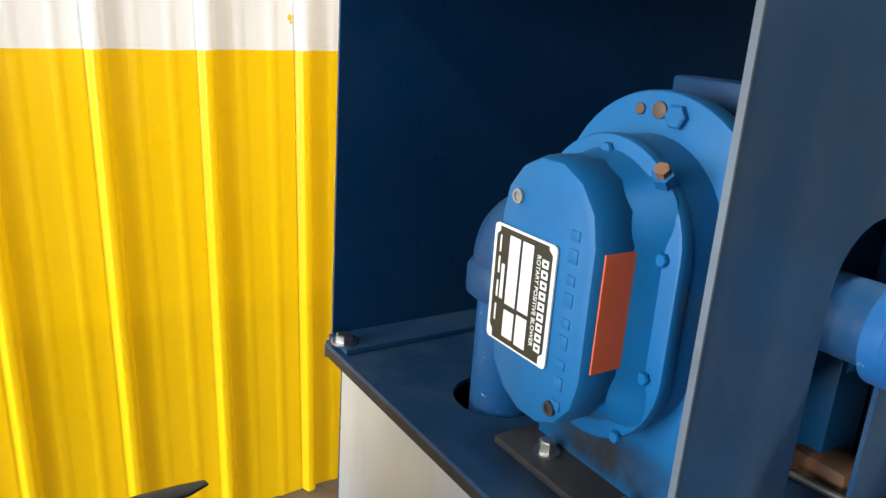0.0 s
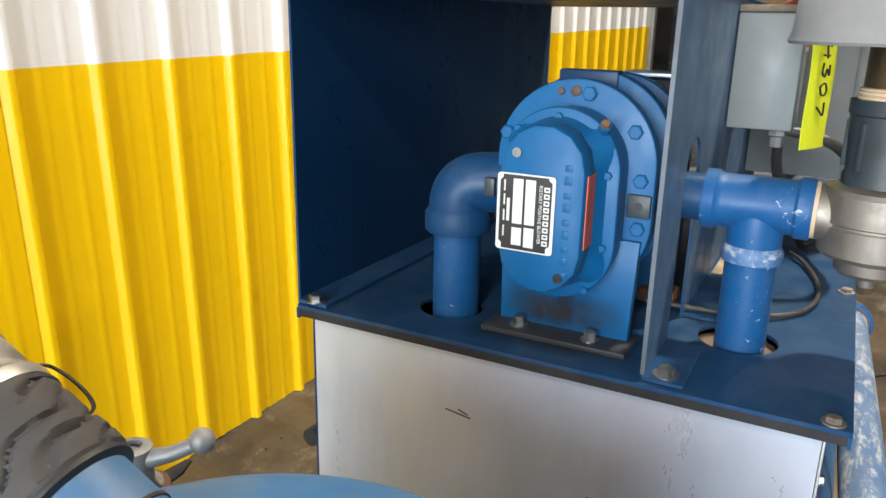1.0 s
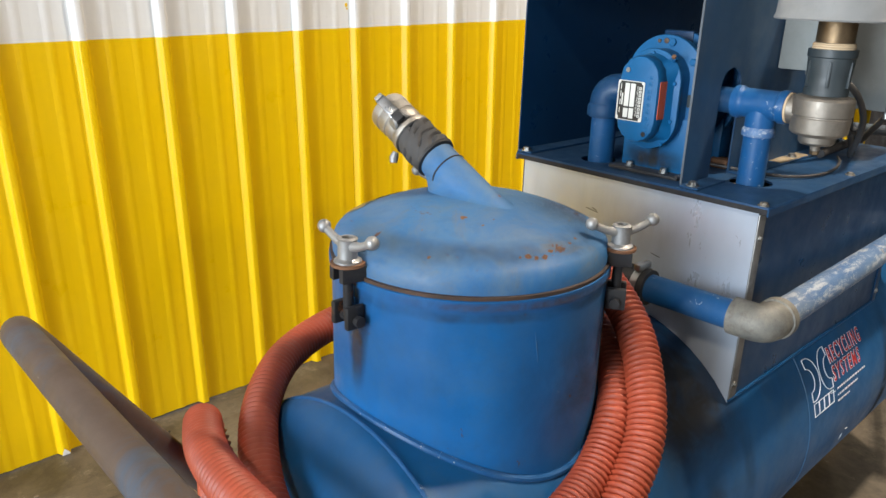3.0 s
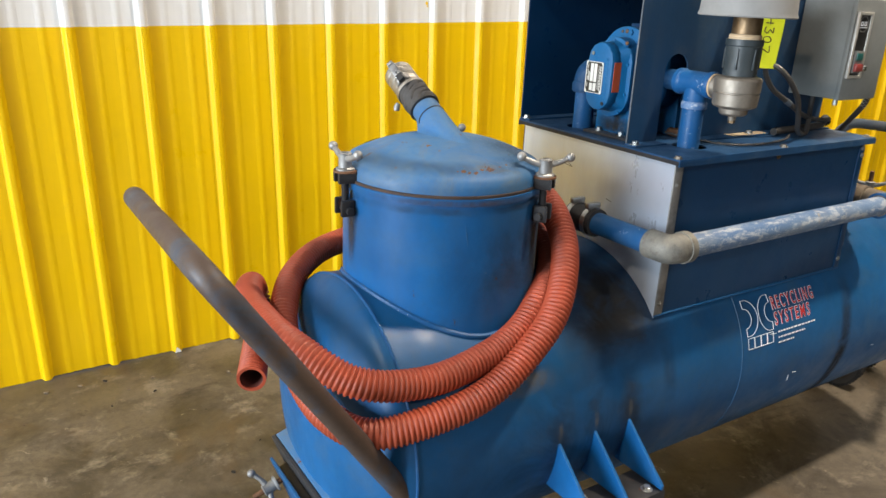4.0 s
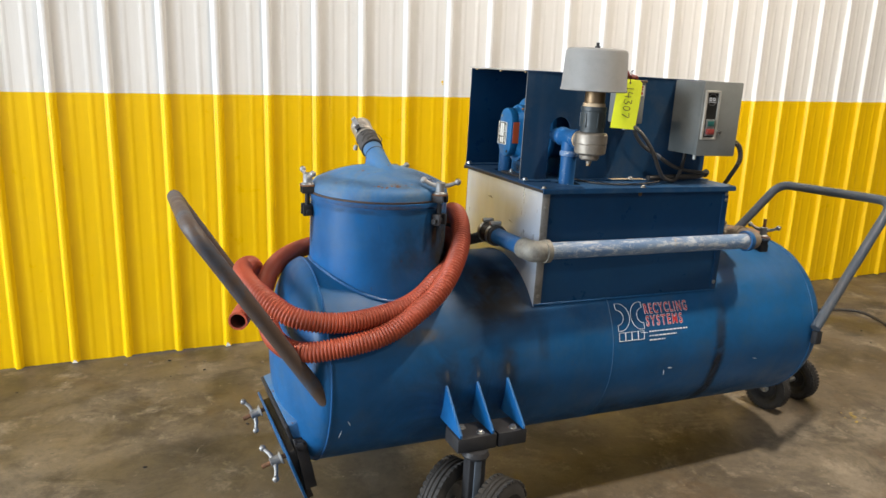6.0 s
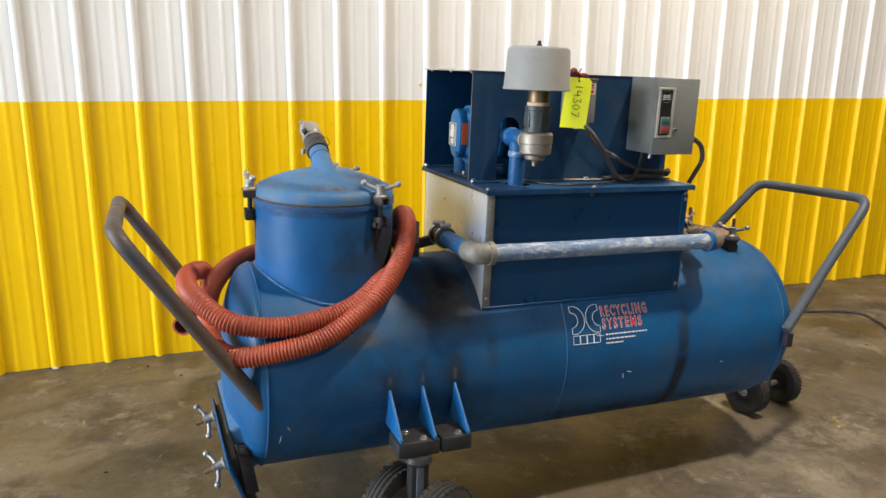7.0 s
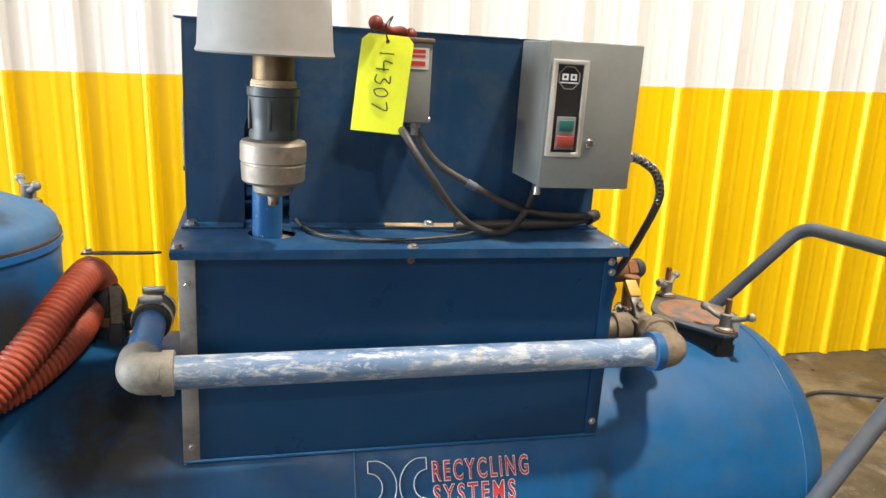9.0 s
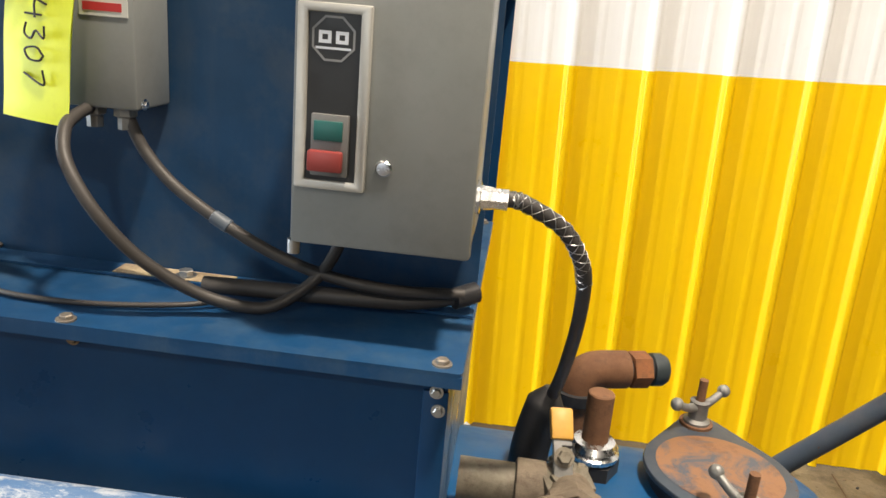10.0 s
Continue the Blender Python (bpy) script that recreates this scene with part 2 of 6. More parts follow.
CAST = metal("cast_aluminium", (0.36, 0.36, 0.355), 0.5, 0.75, grime=0.5)
ALLOY = metal("polished_alloy", (0.55, 0.57, 0.60), 0.3, 1.0, grime=0.35)
COUPT = metal("dull_coupling_alloy", (0.46, 0.43, 0.385), 0.42, 0.85, grime=0.4)
GREASY = rusty("greasy_grey_fitting", (0.10, 0.085, 0.06), (0.24, 0.215, 0.165), 0.55, 0.3)
CASTG = metal("dull_grey_casting", (0.30, 0.30, 0.29), 0.55, 0.6, grime=0.5)
SATIN = metal("satin_bezel_metal", (0.66, 0.65, 0.60), 0.38, 0.45, grime=0.2)
CHROME = metal("bright_steel", (0.75, 0.76, 0.77), 0.2, grime=0.15)
NICKEL = metal("tarnished_nickel", (0.33, 0.295, 0.25), 0.52, 0.85, grime=0.55)
BRASS = metal("dull_brass", (0.22, 0.15, 0.085), 0.45, 0.9, grime=0.5)
RUST, RUSTL = rusty("rusted_steel"), rusty("light_rust_casting", (0.12, 0.095, 0.07), (0.27, 0.22, 0.16))
TAN = rusty("tan_bare_flange", (0.20, 0.15, 0.09), (0.42, 0.34, 0.22), 0.7, 0.0)
RUSTO = rusty("orange_rust", (0.13, 0.055, 0.022), (0.28, 0.105, 0.036), 0.75, 0.1)
DUSTY = rusty("dusty_grey_casting", (0.11, 0.115, 0.11), (0.27, 0.25, 0.205), 0.6, 0.2)
DARK = paint("dark_greasy_or_shaded_steel", (0.022, 0.022, 0.024), 0.5, dust=(0.07, 0.065, 0.06), dusty=0.5, rust=0.4)
SLEEVE = plain("dusty_sleeve_rubber", (0.045, 0.042, 0.040), 0.7, vary=0.4, bump=0.3)
RUBBER = plain("black_rubber", (0.016, 0.016, 0.017), 0.55)
TYRE = plain("dusty_tyre_rubber", (0.024, 0.023, 0.022), 0.75, vary=0.35)
CABLE = plain("black_cable_jacket", (0.045, 0.041, 0.038), 0.5)
COUPL = plain("dark_iron_coupling", (0.03, 0.04, 0.045), 0.45)
HOSE = plain("orange_hose_rubber", (0.325, 0.058, 0.025), 0.5, vary=0.3, bump=0.15)
HOSEIN = plain("hose_inside", (0.09, 0.025, 0.018), 0.7)
GASKET = rusty("oily_gasket", (0.03, 0.02, 0.015), (0.09, 0.05, 0.03), 0.6, 0.0)
TAGY = plain("fluorescent_yellow_tag", (0.86, 0.95, 0.03), 0.5, vary=0.05)
INK = plain("black_marker_ink", (0.012, 0.012, 0.014), 0.5)
WHITEP = plain("white_print", (0.74, 0.79, 0.86), 0.5, vary=0.12)
REDP = plain("red_print", (0.50, 0.03, 0.03), 0.5, vary=0.15)
ORANGE = plain("orange_warning_label", (0.60, 0.105, 0.03), 0.45, vary=0.15)
PLATEW = plain("nameplate_white", (0.62, 0.62, 0.58), 0.35, vary=0.1)
PLATEK = plain("nameplate_black", (0.018, 0.018, 0.018), 0.35, vary=0.1)
GREENB = plain("green_button", (0.02, 0.125, 0.115), 0.35, vary=0.15)
DARKF = plain("grey_button_frame", (0.18, 0.18, 0.175), 0.45)
REDB = plain("red_button", (0.30, 0.050, 0.044), 0.35, vary=0.15)
REDK = plain("dark_red_lever_paint", (0.17, 0.022, 0.015), 0.4, vary=0.3)
OLDY = plain("dull_yellow_sticker", (0.30, 0.22, 0.05), 0.6, vary=0.4)
CREAM = plain("cream_sealing_thread", (0.62, 0.46, 0.29), 0.6, vary=0.15)
YELLOWH = plain("worn_yellow_vinyl", (0.55, 0.30, 0.05), 0.5, vary=0.25)
WALLY = cladding("yellow_cladding_paint", (0.80, 0.505, 0.002), (0.35, 0.2, 0.02))
WALLW = cladding("white_cladding_paint", (0.74, 0.735, 0.72), (0.4, 0.36, 0.30))
FLOOR = concrete()
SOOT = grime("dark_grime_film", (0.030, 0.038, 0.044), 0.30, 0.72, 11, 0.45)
DARKFILM = grime("thin_dark_film", (0.026, 0.028, 0.026), 0.34, 0.76, 5, 0.62)
PALE = grime("pale_dust_streak", (0.24, 0.22, 0.17), 0.36, 0.70, 24, 0.7)
DRIP_SHADE = grime("dark_brown_drip_and_shade", (0.022, 0.021, 0.018), 0.22, 0.58, 10, 0.82)
RUSTRUN = grime("brown_rust_run", (0.11, 0.062, 0.032), 0.36, 0.68, 20, 0.75)
BLOCKW = plain("painted_block_wall", (0.14, 0.13, 0.115), 0.8, vary=0.15)
ROOF = plain("dark_roof_deck", (0.10, 0.10, 0.10), 0.8)
MGREEN = paint("machine_green_paint", (0.026, 0.062, 0.026), 0.45, dust=(0.07, 0.085, 0.055), dusty=0.4)
WOODR = plain("rough_timber", (0.22, 0.13, 0.06), 0.8, vary=0.3)
RACK = paint("rack_dark_paint", (0.03, 0.03, 0.035), 0.5, rust=0.3)

# ---------------- building helpers ----------------
MACH = pose(0.544, 0.257, 1.088, 0, 1.5, 1.4)
FLOOR_Z = -1.090  # floor below the deck corner, in the machine's own axes
OFFSET = {}


def thing(name, base, label, category, group="", machine=True):
    ob = new(name)
    ob.empty_display_size = 0.05
    ob.matrix_world = (MACH if machine else Matrix()) @ Matrix.Translation(base)
    OFFSET[ob.name] = Vector(base)
    return tagged(ob, label, category, group)


def part(name, bm, material, parent, label="", smooth=0.6):
    """Links bm, given in the axes of the whole, as one mesh under parent."""
    off = OFFSET[parent.name]
    bmesh.ops.translate(bm, verts=bm.verts, vec=-off)
    bmesh.ops.recalc_face_normals(bm, faces=bm.faces)
    me = bpy.data.meshes.new(name)
    if smooth:
        for f in bm.faces:
            f.smooth = True
        for e in bm.edges:
            if len(e.link_faces) == 2 and e.calc_face_angle(0) > smooth:
                e.smooth = False
    bm.to_mesh(me)
    bm.free()
    for mt in material if isinstance(material, (list, tuple)) else (material,):
        me.materials.append(mt)
    ob = new(name, me)
    ob.parent = parent
    OFFSET[ob.name] = off
    if label:
        ob["label"] = label
    return ob


def whole(name, bm, material, label, category, kind="", group="", smooth=0.6):
    """A top-level mesh in world axes."""
    bmesh.ops.recalc_face_normals(bm, faces=bm.faces)
    me = bpy.data.meshes.new(name)
    if smooth:
        for f in bm.faces:
            f.smooth = True
        for e in bm.edges:
            if len(e.link_faces) == 2 and e.calc_face_angle(0) > smooth:
                e.smooth = False
    bm.to_mesh(me)
    bm.free()
    for mt in material if isinstance(material, (list, tuple)) else (material,):
        me.materials.append(mt)
    ob = new(name, me)
    OFFSET[ob.name] = Vector((0, 0, 0))
    return tagged(ob, label, category, group, kind)


def block(x0, x1, y0, y1, z0, z1, bevel=0.0, m=None, bm=None, segs=2):
    bm = bm or bmesh.new()
    r = bmesh.ops.create_cube(bm, size=1, matrix=Matrix.Translation(((x0 + x1) / 2, (y0 + y1) / 2, (z0 + z1) / 2)) @ Matrix.Diagonal((x1 - x0, y1 - y0, z1 - z0, 1)))
    vs = r["verts"]
    if bevel:
        es = list({e for v in vs for e in v.link_edges})
        o = bmesh.ops.bevel(bm, geom=es, offset=bevel, segments=segs, affect="EDGES", profile=0.5)
        vs = list({v for f in o["faces"] for v in f.verts} | {v for v in vs if v.is_valid})
    if m is not None:
        bmesh.ops.transform(bm, matrix=m, verts=vs)
    return bm


def axis_to(direction):
    return Vector(direction).to_track_quat("Z", "Y").to_matrix().to_4x4()


def lathe(profile, at=(0, 0, 0), axis=(0, 0, 1), segs=32, bm=None, closed=False):
    """Turns (radius, height) pairs round an axis through at."""
    bm = bm or bmesh.new()
    m = Matrix.Translation(at) @ axis_to(axis)
    rings = []
    for r, h in profile:
        if r < 1e-6:
            rings.append([bm.verts.new(m @ Vector((0, 0, h)))])
        else:
            rings.append([bm.verts.new(m @ Vector((r * math.cos(2 * math.pi * i / segs), r * math.sin(2 * math.pi * i / segs), h))) for i in range(segs)])
    pairs = list(zip(rings, rings[1:])) + ([(rings[-1], rings[0])] if closed else [])
    for a, b in pairs:
        for i in range(segs):
            j = (i + 1) % segs
            q = [a[i % len(a)], a[j % len(a)], b[j % len(b)], b[i % len(b)]]
            q = [v for n, v in enumerate(q) if v not in q[:n]]
            if len(q) > 2:
                bm.faces.new(q)
    return bm


def rod(a, b, r, segs=20, bevel=0.0, bm=None, r2=None):
    """A capped round bar from a to b."""
    a, b = Vector(a), Vector(b)
    h = (b - a).length
    r2 = r if r2 is None else r2
    e = bevel
    prof = [(0, 0), (r - e, 0), (r, e), (r2, h - e), (r2 - e, h), (0, h)] if e else [(0, 0), (r, 0), (r2, h), (0, h)]
    return lathe(prof, a, b - a, segs, bm)


def spline(pts, n=12):
    """Catmull-Rom points through pts."""
    P = [Vector(p) for p in pts]
    P = [2 * P[0] - P[1]] + P + [2 * P[-1] - P[-2]]
    out = []
    for i in range(1, len(P) - 2):
        for k in range(n):
            t = k / n
            a, b, c, d = P[i - 1], P[i], P[i + 1], P[i + 2]
            out.append(0.5 * (2 * b + (c - a) * t + (2 * a - 5 * b + 4 * c - d) * t * t + (3 * b - a - 3 * c + d) * t ** 3))
    return out + [P[-2]]


def bend(pts, radius, n=8):
    """Straight runs through pts with rounded corners."""
    P = [Vector(p) for p in pts]
    out = [P[0]]
    for a, b, c in zip(P, P[1:], P[2:]):
        u, w = (a - b).normalized(), (c - b).normalized()
        ang = u.angle(w)
        d = min(radius / math.tan(ang / 2), (a - b).length * 0.49, (c - b).length * 0.49)
        for k in range(n + 1):
            t = k / n
            out.append((b + u * d) * (1 - t) ** 2 + b * 2 * t * (1 - t) + (b + w * d) * t * t)
    return out + [P[-1]]


def tube(pts, radius, segs=16, caps=True, bm=None, radii=None):
    bm = bm or bmesh.new()
    P = [Vector(p) for p in pts]
    t0 = (P[1] - P[0]).normalized()
    up = t0.orthogonal().normalized()
    rings = []
    for i, p in enumerate(P):
        t = (P[min(i + 1, len(P) - 1)] - P[max(i - 1, 0)]).normalized()
        up = (up - t * up.dot(t)).normalized()
        w = t.cross(up)
        r = radii[i] if radii else radius
        rings.append([bm.verts.new(p + (up * math.cos(2 * math.pi * k / segs) + w * math.sin(2 * math.pi * k / segs)) * r) for k in range(segs)])
    for a, b in zip(rings, rings[1:]):
        for k in range(segs):
            bm.faces.new((a[k], a[(k + 1) % segs], b[(k + 1) % segs], b[k]))
    if caps:
        bm.faces.new(rings[0][::-1])
        bm.faces.new(rings[-1])
    return bm


def plate(outline, holes, depth, m, bm=None, bevel=0.0):
    """A flat plate from a 2D outline with holes, extruded by depth along +z of m."""
    bm = bm or bmesh.new()
    tmp = bmesh.new()
    es = []
    for loop in [outline] + list(holes):
        vs = [tmp.verts.new((x, y, 0)) for x, y in loop]
        es += [tmp.edges.new((vs[i], vs[(i + 1) % len(vs)])) for i in range(len(vs))]
    bmesh.ops.triangle_fill(tmp, use_beauty=True, use_dissolve=False, edges=es)
    bmesh.ops.dissolve_limit(tmp, angle_limit=0.01, verts=tmp.verts, edges=tmp.edges)
    r = bmesh.ops.extrude_face_region(tmp, geom=list(tmp.faces))
    bmesh.ops.translate(tmp, verts=[g for g in r["geom"] if isinstance(g, bmesh.types.BMVert)], vec=(0, 0, depth))
    if bevel:
        top = [e for e in tmp.edges if len(e.link_faces) == 2 and e.calc_face_angle(0) > 1.2 and abs(e.verts[0].co.z - e.verts[1].co.z) < 1e-6]
        bmesh.ops.bevel(tmp, geom=top, offset=bevel, segments=2, affect="EDGES", profile=0.5)
    bmesh.ops.transform(tmp, matrix=m, verts=tmp.verts)
    me = bpy.data.meshes.new("scrap")
    tmp.to_mesh(me)
    tmp.free()
    bm.from_mesh(me)
    bpy.data.meshes.remove(me)
    return bm


def circle(cx, cy, r, n=32, a0=0.0, a1=360.0):
    full = abs(a1 - a0) >= 360
    return [(cx + r * math.cos(radians(a0 + (a1 - a0) * i / (n if full else n - 1))), cy + r * math.sin(radians(a0 + (a1 - a0) * i / (n if full else n - 1)))) for i in range(n)]


def obround(cx, c0, c1, r, n=16):
    """Upright slot outline between the heights c0 and c1."""
    return circle(cx, c1, r, n, 0, 180) + circle(cx, c0, r, n, 180, 360)


def rounded(x0, x1, y0, y1, r, n=5):
    return circle(x1 - r, y1 - r, r, n, 0, 90) + circle(x0 + r, y1 - r, r, n, 90, 180) + circle(x0 + r, y0 + r, r, n, 180, 270) + circle(x1 - r, y0 + r, r, n, 270, 360)


def axes(origin, ex, ey):
    """Matrix whose x and y columns are ex, ey."""
    ex, ey = Vector(ex).normalized(), Vector(ey).normalized()
    ez = ex.cross(ey)
    return Matrix.Translation(origin) @ Matrix((ex, ey, ez)).transposed().to_4x4()


FACE_F = lambda o: axes(o, (1, 0, 0), (0, 0, 1))  # faces -y


def bolt(at, axis, r=0.009, h=0.007, washer=True, bm=None, stud=0.0):
    """Hexagon head with washer, standing on at."""
    bm = bm or bmesh.new()
    if washer:
        lathe([(0, 0), (r * 1.45, 0), (r * 1.45, 0.0015), (0, 0.0015)], at, axis, 18, bm)
    lathe([(0, 0.0015), (r, 0.0015), (r, h - 0.001), (r * 0.82, h), (0, h)], at, axis, 6, bm)
    if stud:
        lathe([(0, h), (r * 0.5, h), (r * 0.5, h + stud), (0, h + stud)], at, axis, 12, bm)
    return bm


def lettering(text, size, m, depth=0.0006, align="LEFT", spacing=1.0, stretch=1.0, bold=0.0):
    """The built-in font as a bmesh, standing in the xy plane of m."""
    cu = bpy.data.curves.new("scrap", "FONT")
    cu.body, cu.size, cu.align_x, cu.space_character, cu.extrude = text, size, align, spacing, depth / 2
    cu.resolution_u = 3
    cu.offset = bold
    ob = new("scrap", cu)
    me = bpy.data.meshes.new_from_object(ob.evaluated_get(bpy.context.evaluated_depsgraph_get()))
    bpy.data.objects.remove(ob)
    bpy.data.curves.remove(cu)
    bm = bmesh.new()
    bm.from_mesh(me)
    bpy.data.meshes.remove(me)
    bmesh.ops.transform(bm, matrix=m @ Matrix.Diagonal((stretch, 1, 1, 1)), verts=bm.verts)
    return bm


def wing_nut(at, axis, spin, size=1.0, bm=None):
    """Two-armed hand nut with ball ends, its hub standing on at."""
    bm = bm or bmesh.new()
    m = Matrix.Translation(at) @ axis_to(axis) @ pose(0, 0, 0, 0, 0, spin) @ Matrix.Scale(size, 4)
    tmp = bmesh.new()
    lathe([(0, 0), (0.021, 0), (0.021, 0.004), (0.015, 0.008), (0.0145, 0.034), (0.0155, 0.037), (0.012, 0.039), (0.008, 0.039), (0.008, 0.034), (0, 0.034)], segs=20, bm=tmp)
    for s in (-1, 1):
        tube([(s * 0.008, 0, 0.026), (s * 0.03, 0, 0.031), (s * 0.052, 0, 0.041)], 0, 12, True, tmp, [0.0085, 0.0065, 0.006])
        bmesh.ops.create_uvsphere(tmp, u_segments=14, v_segments=9, radius=0.0105, matrix=Matrix.Translation((s * 0.055, 0, 0.043)))
    bmesh.ops.transform(tmp, matrix=m, verts=tmp.verts)
    me = bpy.data.meshes.new("scrap")
    tmp.to_mesh(me)
    tmp.free()
    bm.from_mesh(me)
    bpy.data.meshes.remove(me)
    return bm

# ---------------- the hall ----------------
WY, WALL_LINE, WALL_TOP = 2.031, 1.265, 5.2


def rib_profile(x0, pitch, n):
    """(x, height) of n pitches of ribbed steel cladding: a tall rib and two low ones each."""
    out = []
    for i in range(n):
        c = x0 + i * pitch
        half_rib = [(0.0250, 0.0), (0.0220, 0.0002), (0.0195, 0.0018), (0.0120, 0.0195), (0.0098, 0.0228), (0.0060, 0.0240)]
        out += [(c - x, h) for x, h in half_rib] + [(c + x, h) for x, h in half_rib[::-1]]
        for k in (0.335, 0.665):
            d = c + pitch * k
            out += [(d - 0.016, 0), (d - 0.013, 0.0002), (d - 0.006, 0.0027), (d + 0.006, 0.0027), (d + 0.013, 0.0002), (d + 0.016, 0)]
    out.append((x0 + n * pitch - 0.0250, 0))
    return out


wall = new("wall_north")
tagged(wall, "ribbed steel wall, yellow below and white above", "wall", kind="structure")
OFFSET[wall.name] = Vector((0, 0, 0))
PANELS = []
PITCH = 0.2355
for i in range(-10, 6):
    PANELS.append((0.961 + i * 4 * PITCH, PITCH, 4))
for i, (c, pitch, n) in enumerate(sorted(PANELS)):
    prof = rib_profile(c, pitch, n)
    bm = bmesh.new()
    lift = 0.0012 * (i % 2)
    rows = []
    for z in (0.004, WALL_LINE, WALL_TOP):
        row = []
        for j, (x, h) in enumerate(prof):
            dz = 0.0025 * noise.noise(Vector((x * 7.0, 0, 3.1))) if z == WALL_LINE else (0.006 * noise.noise(Vector((x * 3.0, 5, 0))) if z < 0.1 else 0)
            row.append(bm.verts.new((x, WY - h - lift, z + dz)))
        rows.append(row)
    for k in range(2):
        for a in range(len(prof) - 1):
            f = bm.faces.new((rows[k][a], rows[k][a + 1], rows[k + 1][a + 1], rows[k + 1][a]))
            f.material_index = k
    r = bmesh.ops.extrude_face_region(bm, geom=list(bm.faces))
    bmesh.ops.translate(bm, verts=[g for g in r["geom"] if isinstance(g, bmesh.types.BMVert)], vec=(0, 0.0012, 0))
    part("cladding_panel", bm, (WALLY, WALLW), wall, smooth=1.0)

for dx, dz, dr in ((0.928, 1.343, 0.0075), (0.931, 1.331, 0.004)):
    bm = bmesh.new()
    bmesh.ops.create_uvsphere(bm, u_segments=10, v_segments=8, radius=1, matrix=Matrix.Translation((dx, WY - 0.0015, dz)) @ Matrix.Diagonal((dr * 0.8, 0.0012, dr, 1)))
    part("paint_speck", bm, WALLY, wall, "yellow paint speck on the white")
for k, ch in ((-8, 0.020), (-5, 0.026), (-2, 0.022), (1, 0.016)):
    bm = bmesh.new()
    cx = 0.961 + k * PITCH
    vs = [bm.verts.new(p) for p in ((cx - 0.014, WY - 0.0262, 0.004), (cx + 0.012, WY - 0.0262, 0.004), (cx + 0.006, WY - 0.0262, 0.6 * ch), (cx - 0.004, WY - 0.0262, ch), (cx - 0.011, WY - 0.0262, 0.5 * ch))]
    fc = bm.faces.new(vs)
    r = bmesh.ops.extrude_face_region(bm, geom=[fc])
    bmesh.ops.translate(bm, verts=[g for g in r["geom"] if isinstance(g, bmesh.types.BMVert)], vec=(0, 0.0012, 0))
    part("paint_chip", bm, WALLW, wall, "bare white chip at the rib's foot")
WALL_END = 0.961 + 24 * PITCH - 0.025
part("end_trim", block(WALL_END, WALL_END + 0.08, WY - 0.035, WY + 0.05, 0.004, WALL_TOP, 0.003), CASTG, wall, "grey folded trim at the wall's end")

bm = bmesh.new()
bmesh.ops.create_grid(bm, x_segments=4, y_segments=4, size=1, matrix=Matrix.Translation((4, -2, 0)) @ Matrix.Diagonal((12.4, 7.4, 1, 1)))
floor_ob = whole("floor", bm, FLOOR, "stained brown concrete floor with oil marks", "floor", "structure")

OFFSET[floor_ob.name] = Vector((0, 0, 0))
bm = bmesh.new()
edge = []
for k in range(61):
    y = 1.98 - k * 0.07
    x = 2.425 + 0.012 * noise.noise(Vector((y * 1.3, 4.0, 0))) + 0.004 * noise.noise(Vector((y * 9, 1.0, 0)))
    w = 0.0022 + 0.0012 * noise.noise(Vector((y * 6, 8.0, 0)))
    edge.append((bm.verts.new((x - w, y, 0.0006)), bm.verts.new((x + w, y, 0.0006))))
for (a, b), (c, d) in zip(edge, edge[1:]):
    bm.faces.new((a, b, d, c))
part("floor_joint", bm, GASKET, floor_ob, "thin dark joint in the concrete")

whole("ceiling", block(-8.3, 16.3, -9.3, 5.3, 5.2, 5.4), ROOF, "dark steel roof deck high overhead", "ceiling", "structure")
whole("wall_east", block(16.0, 16.2, -9.2, 5.2, 0, 5.2), BLOCKW, "grey painted far wall of the hall", "wall", "structure")
whole("wall_return", block(6.70, 16.0, 5.0, 5.2, 0, 5.2), BLOCKW, "grey painted wall of the rear bay", "wall", "structure")
whole("wall_rear_bay", block(6.55, 6.70, WY + 0.06, 5.0, 0, 5.2), BLOCKW, "grey painted end wall of the rear bay", "wall", "structure")


def wall_with_door(name, m, width, d0, d1, dh):
    outline = [(0, 0), (d0, 0), (d0, dh), (d1, dh), (d1, 0), (width, 0), (width, 5.2), (0, 5.2)]
    whole(name, plate(outline, [], 0.2, m), BLOCKW, "unseen grey block wall with an added door opening", "wall", "structure")


# unseen closing walls; door openings are added to suit the large area lamps
wall_with_door("wall_west", axes((-8.0, -9.2, 0), (0, 1, 0), (0, 0, 1)), 11.3, 6.5, 10.9, 4.3)
wall_with_door("wall_south", axes((-8.2, -9.0, 0), (1, 0, 0), (0, 0, 1)), 24.4, 4.5, 8.9, 4.5)
bm = bmesh.new()
bmesh.ops.create_grid(bm, x_segments=2, y_segments=2, size=60, matrix=Matrix.Translation((4, -2, -0.03)))
whole("ground", bm, FLOOR, "concrete yard outside the dock doors", "ground", "structure")
# housings added at the unseen overhead lamps
for lx, ly, lw in LAMPS:
    fx = thing("unseen_lamp_housing", (lx, ly, 5.0), "unseen high-bay housing, for the main light and three added fills", "lamp", "lamps under the roof", machine=False)
    part("housing", block(lx - 0.3, lx + 0.3, ly - 0.25, ly + 0.25, 5.0, 5.12, 0.01), GREY, fx)
    part("hanger", rod((lx, ly, 5.12), (lx, ly, 5.2), 0.01), STEEL, fx)

# ---------------- tank ----------------
CY, CZ, TR = 0.257, -0.577, 0.3175
XL, XR = -0.672, 1.215


